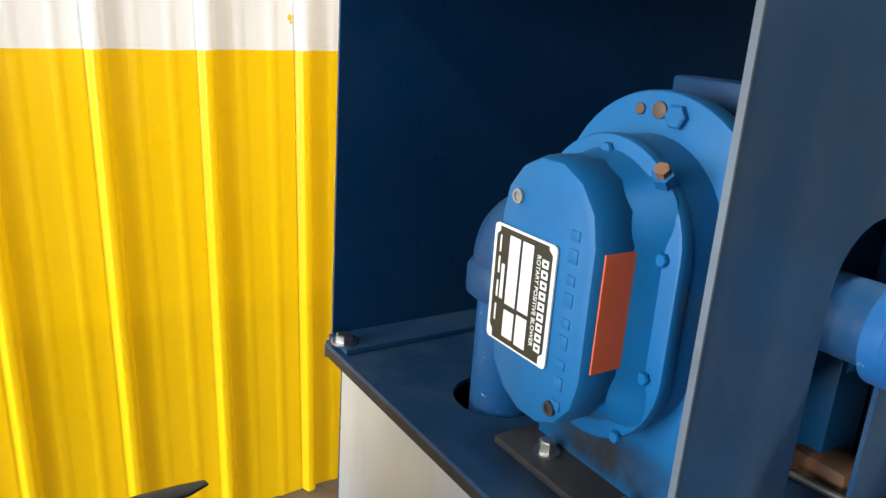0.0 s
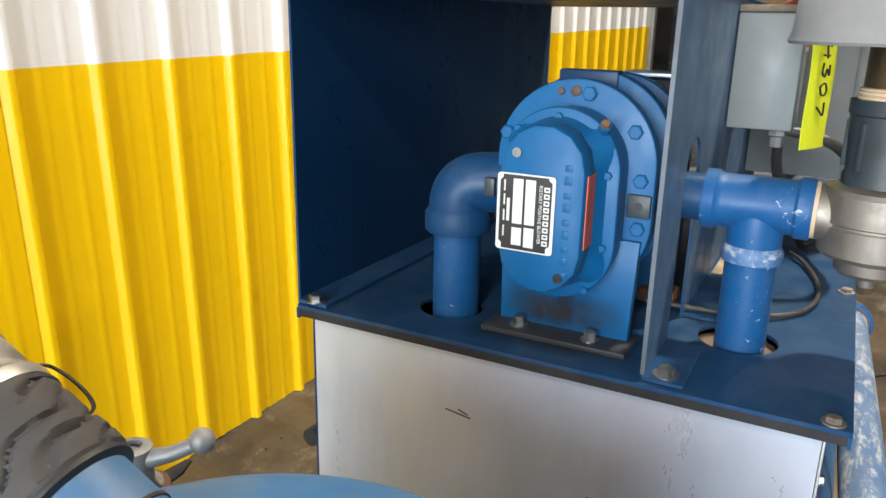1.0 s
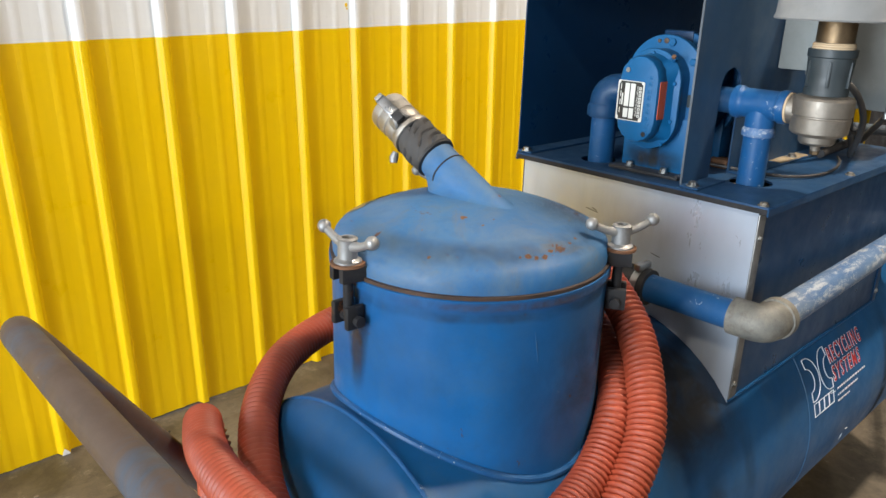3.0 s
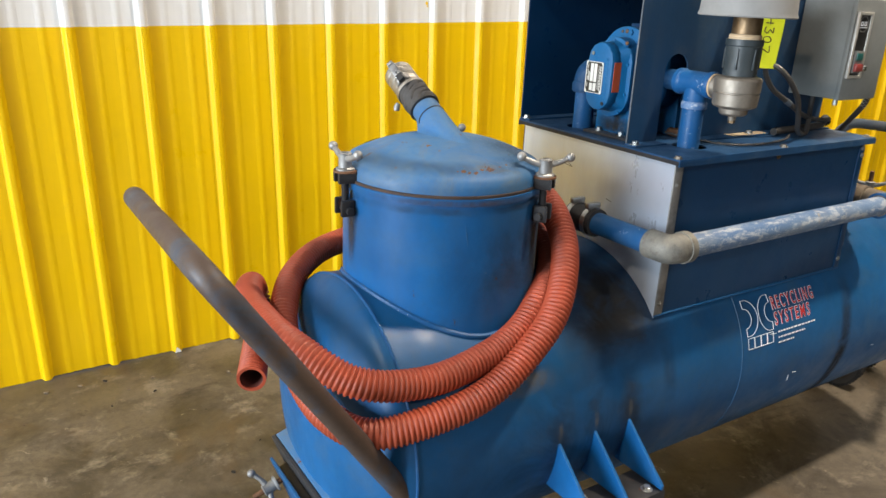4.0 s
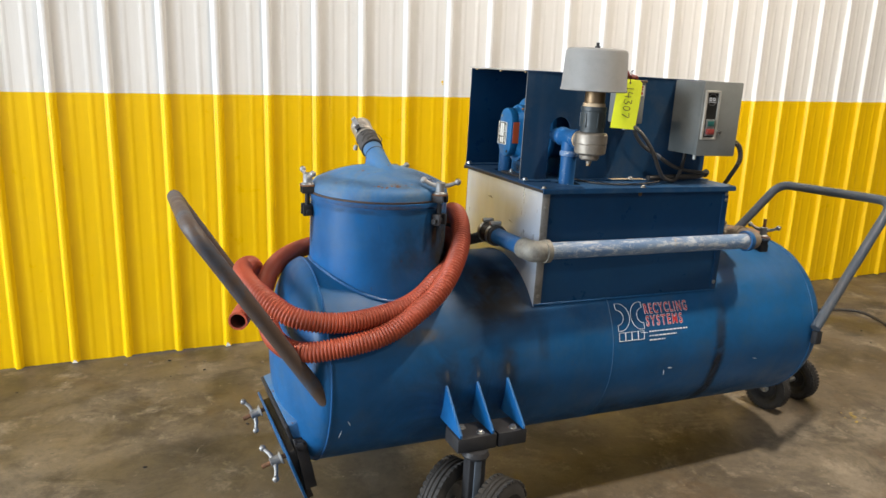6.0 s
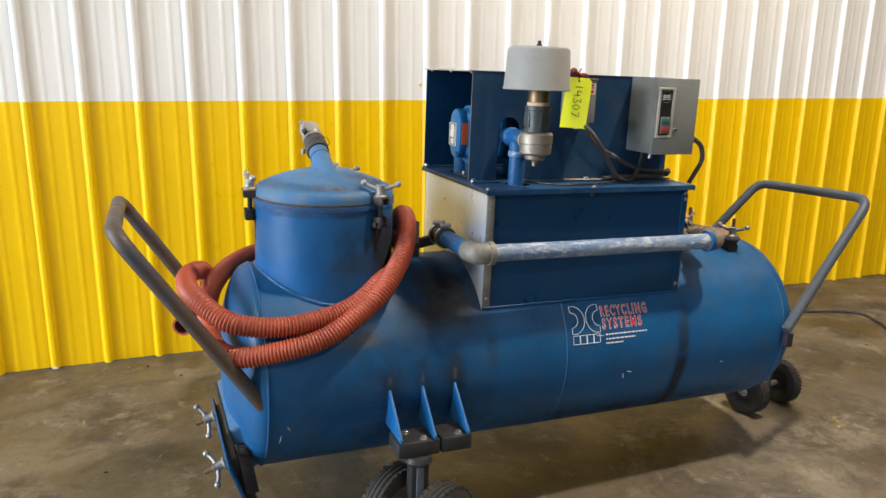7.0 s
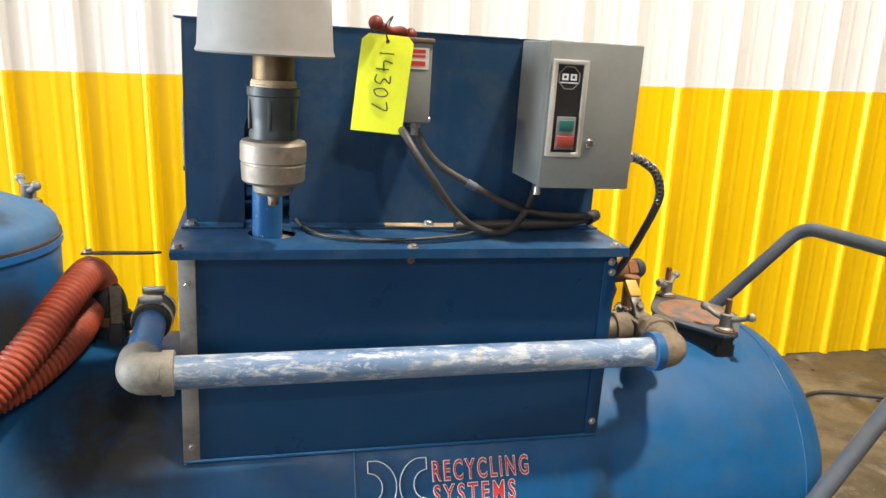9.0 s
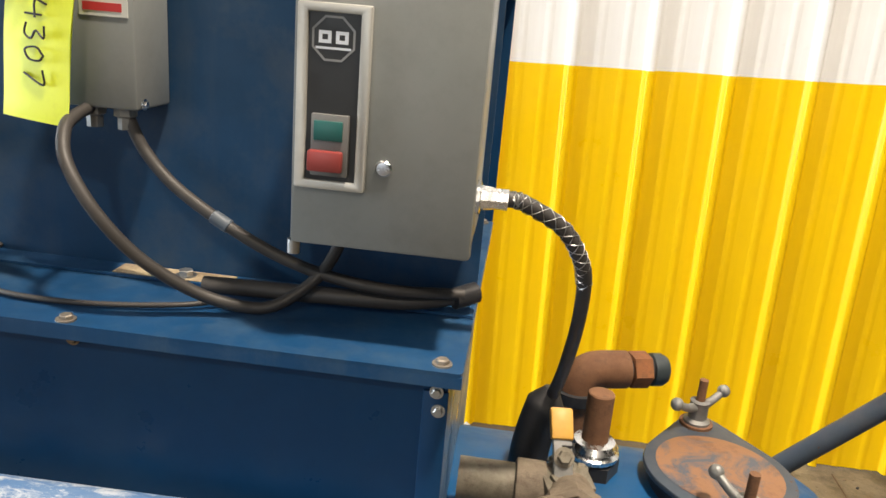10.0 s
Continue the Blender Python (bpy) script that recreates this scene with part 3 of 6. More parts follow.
def on_tank(x, s, lift=0.0):
    """Point on the shell: s is the arc length upwards from the front-most line."""
    a = s / TR
    return Vector((x, CY - (TR + lift) * math.cos(a), CZ + (TR + lift) * math.sin(a)))


tank = thing("vacuum_tank", (0.3, CY, CZ - TR), "large horizontal blue steel vacuum tank on wheels", "tank")
shell = part("shell", lathe([(TR - 0.004, 0), (TR, 0), (TR, XR - XL), (TR - 0.004, XR - XL)], (XL, CY, CZ), (1, 0, 0), 96, closed=True), TANK, tank)


def head(x, sgn, depth):
    prof = [(TR * math.cos(a), depth * math.sin(a)) for a in [radians(90 * i / 16) for i in range(16)]] + [(0, depth)]
    return lathe(prof, (x, CY, CZ), (sgn, 0, 0), 72)


part("domed_head", head(XL, -1, 0.095), TANK, tank)
part("domed_head", head(XR, 1, 0.15), TANK, tank)


def ring_bead(x, r=0.0035):
    pts = [(x, CY + TR * math.cos(radians(a)), CZ + TR * math.sin(radians(a))) for a in range(0, 361, 5)]
    return tube(pts, r, 8, False)


part("weld_bead", ring_bead(XL), PIPEB, tank, "rounded weld bead at the head")
part("weld_bead", ring_bead(XR, 0.002), TANK, tank)
part("weld_bead", ring_bead(0.287, 0.0012), LIDP, tank, "thin pale weld line round the shell")
def film(parent, mat, f, name, label, nu=5, nv=9):
    """A thin layer of dirt or painted shade over a surface given by f(u, v)."""
    bm = bmesh.new()
    uv = bm.loops.layers.uv.new("uv")
    g = [[bm.verts.new(f(i / nu, j / nv)) for i in range(nu + 1)] for j in range(nv + 1)]
    for j in range(nv):
        for i in range(nu):
            fc = bm.faces.new((g[j][i], g[j][i + 1], g[j + 1][i + 1], g[j + 1][i]))
            for lp, (u, v) in zip(fc.loops, ((i, j), (i + 1, j), (i + 1, j + 1), (i, j + 1))):
                lp[uv].uv = (u / nu, v / nv)
    return part(name, bm, mat, parent, label)


film(tank, DRIP_SHADE, lambda u, v: on_tank(0.757 + (u - 0.5) * 0.062 + 0.008 * noise.noise(Vector((v * 5, 2, 0))), -0.40 + v * 0.62, 0.0007), "grease_run", "dark grease run down the shell", 8, 40)
# gussets and caster mounts on both long sides
for side in (-1, 1):
    yt = CY + side * (TR - 0.012)
    yo = CY + side * 0.437
    for gx in (-0.318, -0.214, -0.109):
        tri = [(yt, -0.573), (yo, -0.690), (yo, -0.700), (CY + side * 0.265, -0.700)]
        part("gusset", plate([(y, z) for y, z in tri], [], 0.008, axes((gx - 0.004, 0, 0), (0, 1, 0), (0, 0, 1)), bevel=0.001), DRUM, tank)
        if side < 0:
            film(tank, DARKFILM, lambda u, v: on_tank(gx + (u - 0.5) * (0.10 - 0.03 * v), -0.15 + v * 0.30, 0.0007), "grime_streak", "dark grime above the gusset", 8, 14)
            film(tank, PALE, lambda u, v: on_tank(gx + (u - 0.5) * 0.016, 0.0 + v * 0.045, 0.0012), "dust_streak", "pale dust streak at the gusset tip")
    ya, yb = sorted((CY + side * 0.345, CY + side * 0.437))
    for xa, xb in ((-0.327, -0.199), (-0.194, -0.097)):
        mount = part("caster_mount", block(xa, xb, ya, yb, -0.748, -0.702, 0.004), DARK, tank, "dark greasy steel caster mounting block")
        for bx in ((-0.285, -0.245) if xa < -0.2 else (-0.135,)):
            part("bolt", bolt((bx, CY + side * (0.415 if bx != -0.285 else 0.37), -0.702), (0, 0, 1), 0.009, 0.009), STEEL, mount)


def tyre_mesh(at, axis, r, w):
    """Tyre with rounded shoulders and raised tread blocks."""
    prof = [(r * 0.56, -w * 0.32), (r * 0.72, -w * 0.5), (r * 0.9, -w * 0.47), (r * 0.975, -w * 0.36), (r * 0.985, -w * 0.24), (r * 0.965, -w * 0.2), (r, -w * 0.16), (r, -w * 0.05),
            (r * 0.975, -w * 0.02), (r * 0.975, w * 0.02), (r, w * 0.05), (r, w * 0.16), (r * 0.965, w * 0.2), (r * 0.985, w * 0.24), (r * 0.975, w * 0.36), (r * 0.9, w * 0.47), (r * 0.72, w * 0.5), (r * 0.56, w * 0.32)]
    bm = lathe(prof, at, axis, 48)
    m = Matrix.Translation(at) @ axis_to(axis)
    for i in range(40):
        a = 2 * math.pi * i / 40
        for s in (-1, 1):
            d = m @ pose(0, 0, 0, 0, 0, math.degrees(a + s * 0.03)) @ pose(r * 0.972, 0, s * w * 0.33, 0, s * 20, 0)
            bmesh.ops.create_cube(bm, size=1, matrix=d @ Matrix.Diagonal((0.007, r * 0.1, w * 0.2, 1)))
    return bm


def caster(name, cx, cy, top, r, w, gap, turn):
    cr = Vector((math.cos(radians(turn)), math.sin(radians(turn)), 0))
    zf = FLOOR_Z + 0.026 * cx + r
    hub = Vector((cx, cy, zf))
    stem = part("caster_fork", block(cx - 0.028, cx + 0.028, cy - 0.022, cy + 0.022, zf - 0.02, top, 0.006), DARK, tank, "dark steel caster fork between two wheels")
    part("swivel_plate", lathe([(0, 0), (0.038, 0), (0.042, 0.008), (0.036, 0.02), (0, 0.02)], (cx, cy, top - 0.02), (0, 0, 1), 28), DARK, stem)
    part("fork_strip", block(cx - 0.012, cx + 0.010, cy - 0.026, cy - 0.022, zf - 0.02, top - 0.02, 0.001), WORN, stem, "worn grey strip on the fork")
    part("axle", rod(hub - cr * (gap + w * 0.6), hub + cr * (gap + w * 0.6), 0.012, bevel=0.002), CASTG, stem)
    for s in (-1, 1):
        p = hub + cr * (s * gap)
        # rear wheels take a darker colour that stands for the tank's shade
        wheel = part("wheel", lathe([(0.0, -w * 0.34), (r * 0.17, -w * 0.34), (r * 0.2, -w * 0.2), (r * 0.45, -w * 0.14), (r * 0.57, -w * 0.33), (r * 0.6, -w * 0.33), (r * 0.6, w * 0.33), (r * 0.57, w * 0.33), (r * 0.45, w * 0.14), (r * 0.2, w * 0.2), (r * 0.17, w * 0.34), (0, w * 0.34)], p, cr, 28), CASTG if name == "front_caster" else DARK, tank, "grey cast wheel" if name == "front_caster" else "cast wheel, coloured dark for the shade under the tank")
        part("tyre", tyre_mesh(p, cr, r, w), TYRE, wheel, "black rubber tyre with worn tread")
        part("axle_nut", bolt(p + cr * s * w * 0.34, cr * s, 0.014, 0.012), STEEL, wheel)


caster("front_caster", -0.262, CY - 0.425, -0.748, 0.138, 0.074, 0.085, 122)
caster("front_caster", -0.262, CY + 0.425, -0.748, 0.138, 0.074, 0.089, 75)
caster("rear_caster", 1.528, 0.292, -0.80, 0.096, 0.06, 0.112, 10)

# push handles
for pts, lab in ((((-0.682, -0.034, -0.598), (-1.044, -0.066, -0.072), (-1.036, 0.488, -0.087), (-0.668, 0.545, -0.640)), "bent steel push handle, paint worn to brown rust"),
                 (((1.195, -0.085, -0.535), (1.634, 0.010, -0.076), (1.575, 0.52, -0.088), (1.18, 0.59, -0.535)), "bent grey-blue steel push handle")):
    part("push_handle", tube(bend(pts, 0.068, 10), 0.0212 if pts[0][0] < 0 else 0.0185, 20), TUBER if pts[0][0] < 0 else TUBEG, tank, lab)
for y in (-0.080, 0.590):
    part("handle_bracket", block(1.200, 1.232, y - 0.013, y + 0.013, -0.600, -0.548, 0.005), DARK, tank, "dark steel bracket at the handle foot")

# discharge door low on the head
DOOR = axes((-0.745, 0.195, -0.859), (0, -1, 0), (-0.35, 0, 0.94))
neck = part("discharge_neck", plate(rounded(-0.255, 0.125, 0.0, 0.150, 0.012), [], 0.09, DOOR @ pose(0, 0, -0.122), bevel=0.002), LIDP, tank, "pale dusty blue discharge neck")
part("neck_gasket", plate(rounded(-0.258, 0.130, -0.04, 0.150, 0.012), [], 0.010, DOOR @ pose(0, 0, -0.0315), bevel=0.002), DARK, tank, "dark greasy rim of the neck")
door = part("discharge_door", plate(rounded(-0.238, 0.245, -0.085, 0.112, 0.012), [circle(-0.02, 0.07, 0.006, 12)], 0.007, DOOR @ pose(0, 0, 0), bevel=0.0015), TANK, tank, "blue steel discharge door with hand nuts")
part("gasket", plate(rounded(-0.225, 0.16, -0.095, 0.085, 0.012), [], 0.020, DOOR @ pose(0, 0, -0.021)), RUBBER, door)
nrm = DOOR.to_3x3() @ Vector((0, 0, 1))
for sx, sp in ((-0.208, 120), (0.118, 140)):
    p0 = DOOR @ Vector((sx, 0.055, 0.007))
    part("threaded_stud", rod(p0 - nrm * 0.03, p0 + nrm * 0.075, 0.007, 12), RUST, door)
    part("wing_nut", wing_nut(p0 + nrm * 0.012, nrm, sp, 0.95), CAST, door, "grey cast two-armed hand nut")
q0, q1 = Vector((-0.735, 0.065, -0.752)), Vector((-0.716, -0.015, -0.875))
u = (q1 - q0).normalized()
part("door_strap", block(-0.02, 0.02, 0, (q1 - q0).length, -0.004, 0.004, 0.001, m=axes(q0, Vector((0.9, 0.4, 0)).cross(u).cross(u), u)), DARK, tank, "dark steel strap hanging from the door")
part("strap_bolt", bolt(q0 + u * 0.02 + Vector((0, -0.006, 0)), (-0.3, -1, 0.2), 0.013, 0.014), DARK, tank)

# printed panel on the shell
def wrap(bm, x0, s0, lift=0.0012):
    """Lays flat art (x along, y up) on the shell."""
    for v in bm.verts:
        p = on_tank(x0 + v.co.x, s0 + v.co.y, lift + v.co.z)
        v.co = p
    return bm


def bars(rects, depth=0.0004):
    bm = bmesh.new()
    for x0, x1, y0, y1 in rects:
        n = max(1, int((y1 - y0) / 0.006))
        for i in range(n):
            ya, yb = y0 + (y1 - y0) * i / n, y0 + (y1 - y0) * (i + 1) / n
            block(x0, x1, ya, yb, 0, depth, bm=bm)
    return bm


DX, DS = 0.310, 0.051


def arc_pts(cx, cy, r, a0, a1, n=14):
    return [(cx + r * math.cos(radians(a0 + (a1 - a0) * k / n)), cy + r * math.sin(radians(a0 + (a1 - a0) * k / n))) for k in range(n + 1)]


half = [(0.0, 0.142), (0.017, 0.142)] + arc_pts(0.008, 0.096, 0.047, 72, -72) + [(0.017, 0.050), (0.0, 0.050), (0.0, 0.070)] + arc_pts(0.002, 0.096, 0.025, -78, 78) + [(0.0, 0.122), (0.0, 0.142)]
for mirror in (False, True):
    pts = [Vector((0.92 * ((0.116 - x) if mirror else x), y, 0)) for x, y in half]
    dense = [a.lerp(b, k / 3) for a, b in zip(pts, pts[1:]) for k in range(3)] + [pts[-1]]
    part("emblem", wrap(tube(dense, 0.0009, 6, True), DX, DS), WHITEP, tank, "white outlined arc of the emblem")
for x in (0.002, 0.028, 0.054, 0.080):
    fm = tube([(x, 0.016, 0), (x + 0.012, 0.016, 0), (x + 0.024, 0.016, 0), (x + 0.024, 0.030, 0), (x + 0.024, 0.044, 0), (x + 0.012, 0.044, 0), (x, 0.044, 0), (x, 0.030, 0), (x, 0.016, 0)], 0.0009, 6, True)
    part("emblem_bar", wrap(fm, DX, DS), WHITEP, tank, "white outlined block under the emblem")
for word, s, wd in (("RECYCLING", 0.100, 0.182), ("SYSTEMS", 0.058, 0.154)):
    for mt, bold, lift in ((WHITEP, 0.0016, 0.0006), (REDP, 0.0002, 0.0012)):
        bm = lettering(word, 0.049, Matrix(), 0.0004, spacing=1.35, bold=bold)
        w = max(v.co.x for v in bm.verts) - min(v.co.x for v in bm.verts)
        x0 = min(v.co.x for v in bm.verts)
        grow = 0.003 if mt is WHITEP else 0.0
        for v in bm.verts:
            v.co.x = 0.118 + (v.co.x - x0) * (wd + grow) / w - grow / 2
        part("lettering", wrap(bm, DX, DS + s, lift), mt, tank, "white edge of the words" if mt is WHITEP else "red words reading RECYCLING SYSTEMS", smooth=0)
random.seed(4)
fine = []
for row, (y, wd) in enumerate(((0.037, 0.165), (0.022, 0.115), (0.008, 0.065))):
    x = 0.126
    while x < 0.126 + wd:
        l = random.uniform(0.006, 0.016)
        fine.append((x, min(x + l, 0.128 + wd), y, y + 0.0040))
        x += l + 0.003
part("small_print", wrap(bars(fine, 0.0002), DX, DS), WHITEP, tank, "rows of small white print")

# ---------------- separator drum on the tank ----------------
DCX, DCY, DR = -0.442, 0.256, 0.2132
drum = thing("separator_drum", (DCX, DCY, CZ + TR), "round blue separator drum with a domed clamped lid", "drum")
n = 72
bm = bmesh.new()
top, bot, seam = [], [], []
for i in range(n):
    a = 2 * math.pi * i / n
    x, y = DCX + DR * math.cos(a), DCY + DR * math.sin(a)
    zt = CZ + math.sqrt(max(TR ** 2 - (y - CY) ** 2, 0)) - 0.006
    top.append(bm.verts.new((x, y, -0.052)))
    bot.append(bm.verts.new((x, y, zt)))
    seam.append((DCX + (DR + 0.001) * math.cos(a), DCY + (DR + 0.001) * math.sin(a), zt + 0.007))
for i in range(n):
    j = (i + 1) % n
    bm.faces.new((bot[i], bot[j], top[j], top[i]))
r = bmesh.ops.extrude_face_region(bm, geom=list(bm.faces))
for g in r["geom"]:
    if isinstance(g, bmesh.types.BMVert):
        d = Vector((g.co.x - DCX, g.co.y - DCY, 0)).normalized()
        g.co -= d * 0.004
part("drum_wall", bm, DRUM, drum)
part("weld_bead", tube(seam + [seam[0]], 0.006, 8, False), PIPEB, drum, "weld fillet where the drum meets the tank")
part("rim_band", lathe([(DR - 0.002, -0.064), (DR + 0.004, -0.062), (DR + 0.004, -0.050), (DR - 0.002, -0.048)], (DCX, DCY, 0), (0, 0, 1), 72, closed=True), DRUM, drum, "blue rim band")
part("gasket", lathe([(DR - 0.02, -0.050), (DR + 0.002, -0.050), (DR + 0.003, -0.044), (DR - 0.02, -0.042)], (DCX, DCY, 0), (0, 0, 1), 72, closed=True), GASKET, drum, "dark oily lid gasket")
def lid_z(r):
    """Height of the lid's outer skin at the radius r."""
    t = r / (DR - 0.012)
    return 0.036 - 0.048 * t ** 2.2


lidp = [(DR - 0.008, -0.047), (DR - 0.0015, -0.046), (DR - 0.001, -0.032), (DR - 0.005, -0.020)] + [((DR - 0.012) * (1 - i / 11), lid_z((DR - 0.012) * (1 - i / 11))) for i in range(11)] + [(0, 0.036)]
lid = part("lid", lathe(lidp, (DCX, DCY, 0), (0, 0, 1), 72), LIDP, drum, "domed lid, faded blue paint with rust pits")

# angled inlet with quick coupling
P0, PT = Vector((-0.439, 0.232, 0.021)), Vector((-0.448, 0.450, 0.139))
ax = (PT - P0).normalized()
side = ax.cross(Vector((0, 0, 1))).normalized()
upv = side.cross(ax).normalized()
PR = 0.0302


def lid_foot(u, r):
    """Distance along the inlet's axis at which a line beside it meets the lid."""
    h = 0.13
    while h > -0.16:
        q = P0 + u * r + ax * h
        if q.z < lid_z(math.hypot(q.x - DCX, q.y - DCY)) - 0.0015:
            break
        h -= 0.001
    return h


bm = bmesh.new()
rings = []
for i in range(48):
    u = side * math.cos(2 * math.pi * i / 48) + upv * math.sin(2 * math.pi * i / 48)
    fl = 0.0105 - 0.0065 * math.sin(2 * math.pi * i / 48)
    h0 = lid_foot(u, PR + fl)
    h1 = max(h0 + 0.035, 0.02)
    col = [P0 + u * (PR + fl) + ax * h0] + [P0 + u * (PR + fl * (1 - k) ** 2.2) + ax * (h0 + (h1 - h0) * k) for k in (0.12, 0.28, 0.5, 0.75, 1)] + [P0 + u * PR + ax * h for h in (0.086, 0.145)]
    rings.append([bm.verts.new(c) for c in col])
for i in range(48):
    for k in range(len(rings[0]) - 1):
        bm.faces.new((rings[i][k], rings[(i + 1) % 48][k], rings[(i + 1) % 48][k + 1], rings[i][k + 1]))
inlet = part("inlet_pipe", bm, LIDP, lid, "blue angled inlet pipe flared into the lid")
part("seam_ring", lathe([(PR - 0.001, 0.086), (PR + 0.0012, 0.0865), (PR + 0.0012, 0.0885), (PR - 0.001, 0.089)], P0, ax, 40), DARK, inlet, "dark ring line round the pipe")
slv = lathe([(PR, 0.121), (PR + 0.003, 0.1215)] + [(0.0346, 0.124 + 0.054 * i / 30) for i in range(31)] + [(0.031, 0.180)], P0, ax, 72)
for v in slv.verts:
    rad = v.co - P0
    h = rad.dot(ax)
    rad -= ax * h
    turn = math.atan2(rad.dot(upv), rad.dot(side))
    w = (turn / (2 * math.pi) * 6 + (h - 0.12) * 62 + 0.7 * noise.noise(v.co * 38)) % 1.0
    cutd = 0.0048 * max(0.0, 1 - abs(w - 0.5) / 0.17) * (0.2 + 0.8 * (noise.noise(v.co * 26 + Vector((3, 0, 0))) > -0.12))
    if rad.length > 0.0335:
        v.co += rad.normalized() * (0.0030 * noise.noise(v.co * 34) - cutd)
part("rubber_sleeve", slv, SLEEVE, lid, "crumpled grey-black rubber sleeve")
for h in (0.120, 0.176):
    part("sleeve_band", lathe([(PR, h - 0.003), (0.0350, h - 0.0015), (0.0354, h), (0.0350, h + 0.0015), (PR, h + 0.003)], P0, ax, 40), RUBBER, lid, "dark band at the end of the sleeve")
CPR = [(0.032, 0.178), (0.0390, 0.179), (0.0396, 0.182), (0.0392, 0.187), (0.0365, 0.189), (0.0345, 0.192), (0.0348, 0.196), (0.0362, 0.198), (0.0366, 0.208), (0.0360, 0.213), (0.0352, 0.2145), (0.0366, 0.216), (0.0368, 0.232), (0.0360, 0.2335), (0.0372, 0.235), (0.0372, 0.246), (0.0355, 0.2505), (0.031, 0.251), (0.029, 0.240), (0, 0.240)]
coup = part("quick_coupling", lathe([(r * 0.885, h) for r, h in CPR], P0, ax, 48), COUPT, lid, "dull silver cam-lever hose coupling")
vd = (upv * 0.66 - side * 0.75).normalized()
wd = ax.cross(vd).normalized()
f = axes(P0 + ax * 0.226 + vd * 0.0345, ax, wd)
lev = part("cam_lever", block(-0.018, 0.026, -0.0085, 0.0085, -0.003, 0.003, 0.002, m=f), ALLOY, coup, "bright flat cam lever")
part("lever_tip", block(0.022, 0.031, -0.0075, 0.0075, -0.006, 0.0015, 0.0025, m=f), CAST, lev)
part("cam_recess", block(-0.037, -0.019, -0.0075, 0.0075, -0.010, -0.0008, 0.0015, m=f), RUBBER, coup, "black slot of the cam arm")
part("slot_edge", block(-0.0205, -0.013, -0.0095, 0.0095, -0.006, 0.0035, 0.002, m=f), CHROME, lev, "polished lever root")
for q in (1, -1):
    part("cam_ear", lathe([(0, 0), (0.0095, 0), (0.0105, 0.003), (0.0085, 0.006), (0, 0.0065)], P0 + ax * 0.200 + vd * 0.0290 + wd * 0.0095 * q, (vd * 0.6 + wd * q).normalized(), 16), CAST, coup, "rounded cam ear")
part("pull_ring", tube(spline([P0 + ax * 0.205 + side * 0.033, P0 + ax * 0.200 + side * 0.046, P0 + ax * 0.180 + side * 0.050, P0 + ax * 0.163 + side * 0.047, P0 + ax * 0.158 + side * 0.036], 6), 0.0012, 6), DARK, coup, "dark wire pull ring")
part("pull_tab", tube([P0 + ax * 0.175 - side * 0.030 - upv * 0.026, P0 + ax * 0.172 - side * 0.033 - upv * 0.034, P0 + ax * 0.168 - side * 0.034 - upv * 0.041], 0, 10, True, None, [0.005, 0.0075, 0.006]), CAST, coup)
part("strap_clip", tube([P0 + ax * 0.128 + side * 0.02 - upv * 0.033, P0 + ax * 0.126 + side * 0.026 - upv * 0.044, P0 + ax * 0.118 + side * 0.03 - upv * 0.05], 0, 10, True, None, [0.006, 0.009, 0.007]), DARK, lid)

for ang, azim in ((178, 93), (303, 155), (58, 300)):
    d = Vector((math.cos(radians(ang)), math.sin(radians(ang)), 0))
    tg = Vector((-d.y, d.x, 0))
    o = Vector((DCX, DCY, 0))
    at = o + d * (DR + 0.0140)
    f = axes(o + d * (DR - 0.042) + Vector((0, 0, -0.049)), d, tg)
    lug = part("lid_lug", plate([(0, -0.022), (0.05, -0.020), (0.075, -0.016), (0.075, -0.007), (0.055, -0.007), (0.055, 0.007), (0.075, 0.007), (0.075, 0.016), (0.05, 0.020), (0, 0.022)], [], 0.022, f, bevel=0.002), DARK, drum, "dark slotted lid lug")
    stud = part("swing_bolt", rod(at + Vector((0, 0, -0.108)), at + Vector((0, 0, 0.000)), 0.0075, 14), DARK, drum, "dark swing bolt with hand nut")
    part("washer", lathe([(0, 0), (0.024, 0), (0.024, 0.004), (0, 0.004)], at + Vector((0, 0, -0.027)), (0, 0, 1), 22), RUST, stud)
    part("wing_nut", wing_nut(at + Vector((0, 0, -0.024)), (0, 0, 1), azim, 0.92), CASTG if ang == 58 else CAST, stud, "grey cast two-armed hand nut")
    for s in (-1, 1):
        part("pivot_lug", block(-0.0135, 0.016, -0.005, 0.005, -0.017, 0.017, 0.003, m=axes(at + tg * (0.016 * s) + Vector((0, 0, -0.100)), d, tg)), DARK, drum)
    part("pivot_pin", rod(at + tg * -0.03 + Vector((0, 0, -0.104)), at + tg * 0.03 + Vector((0, 0, -0.104)), 0.008, 8), DARK, drum)


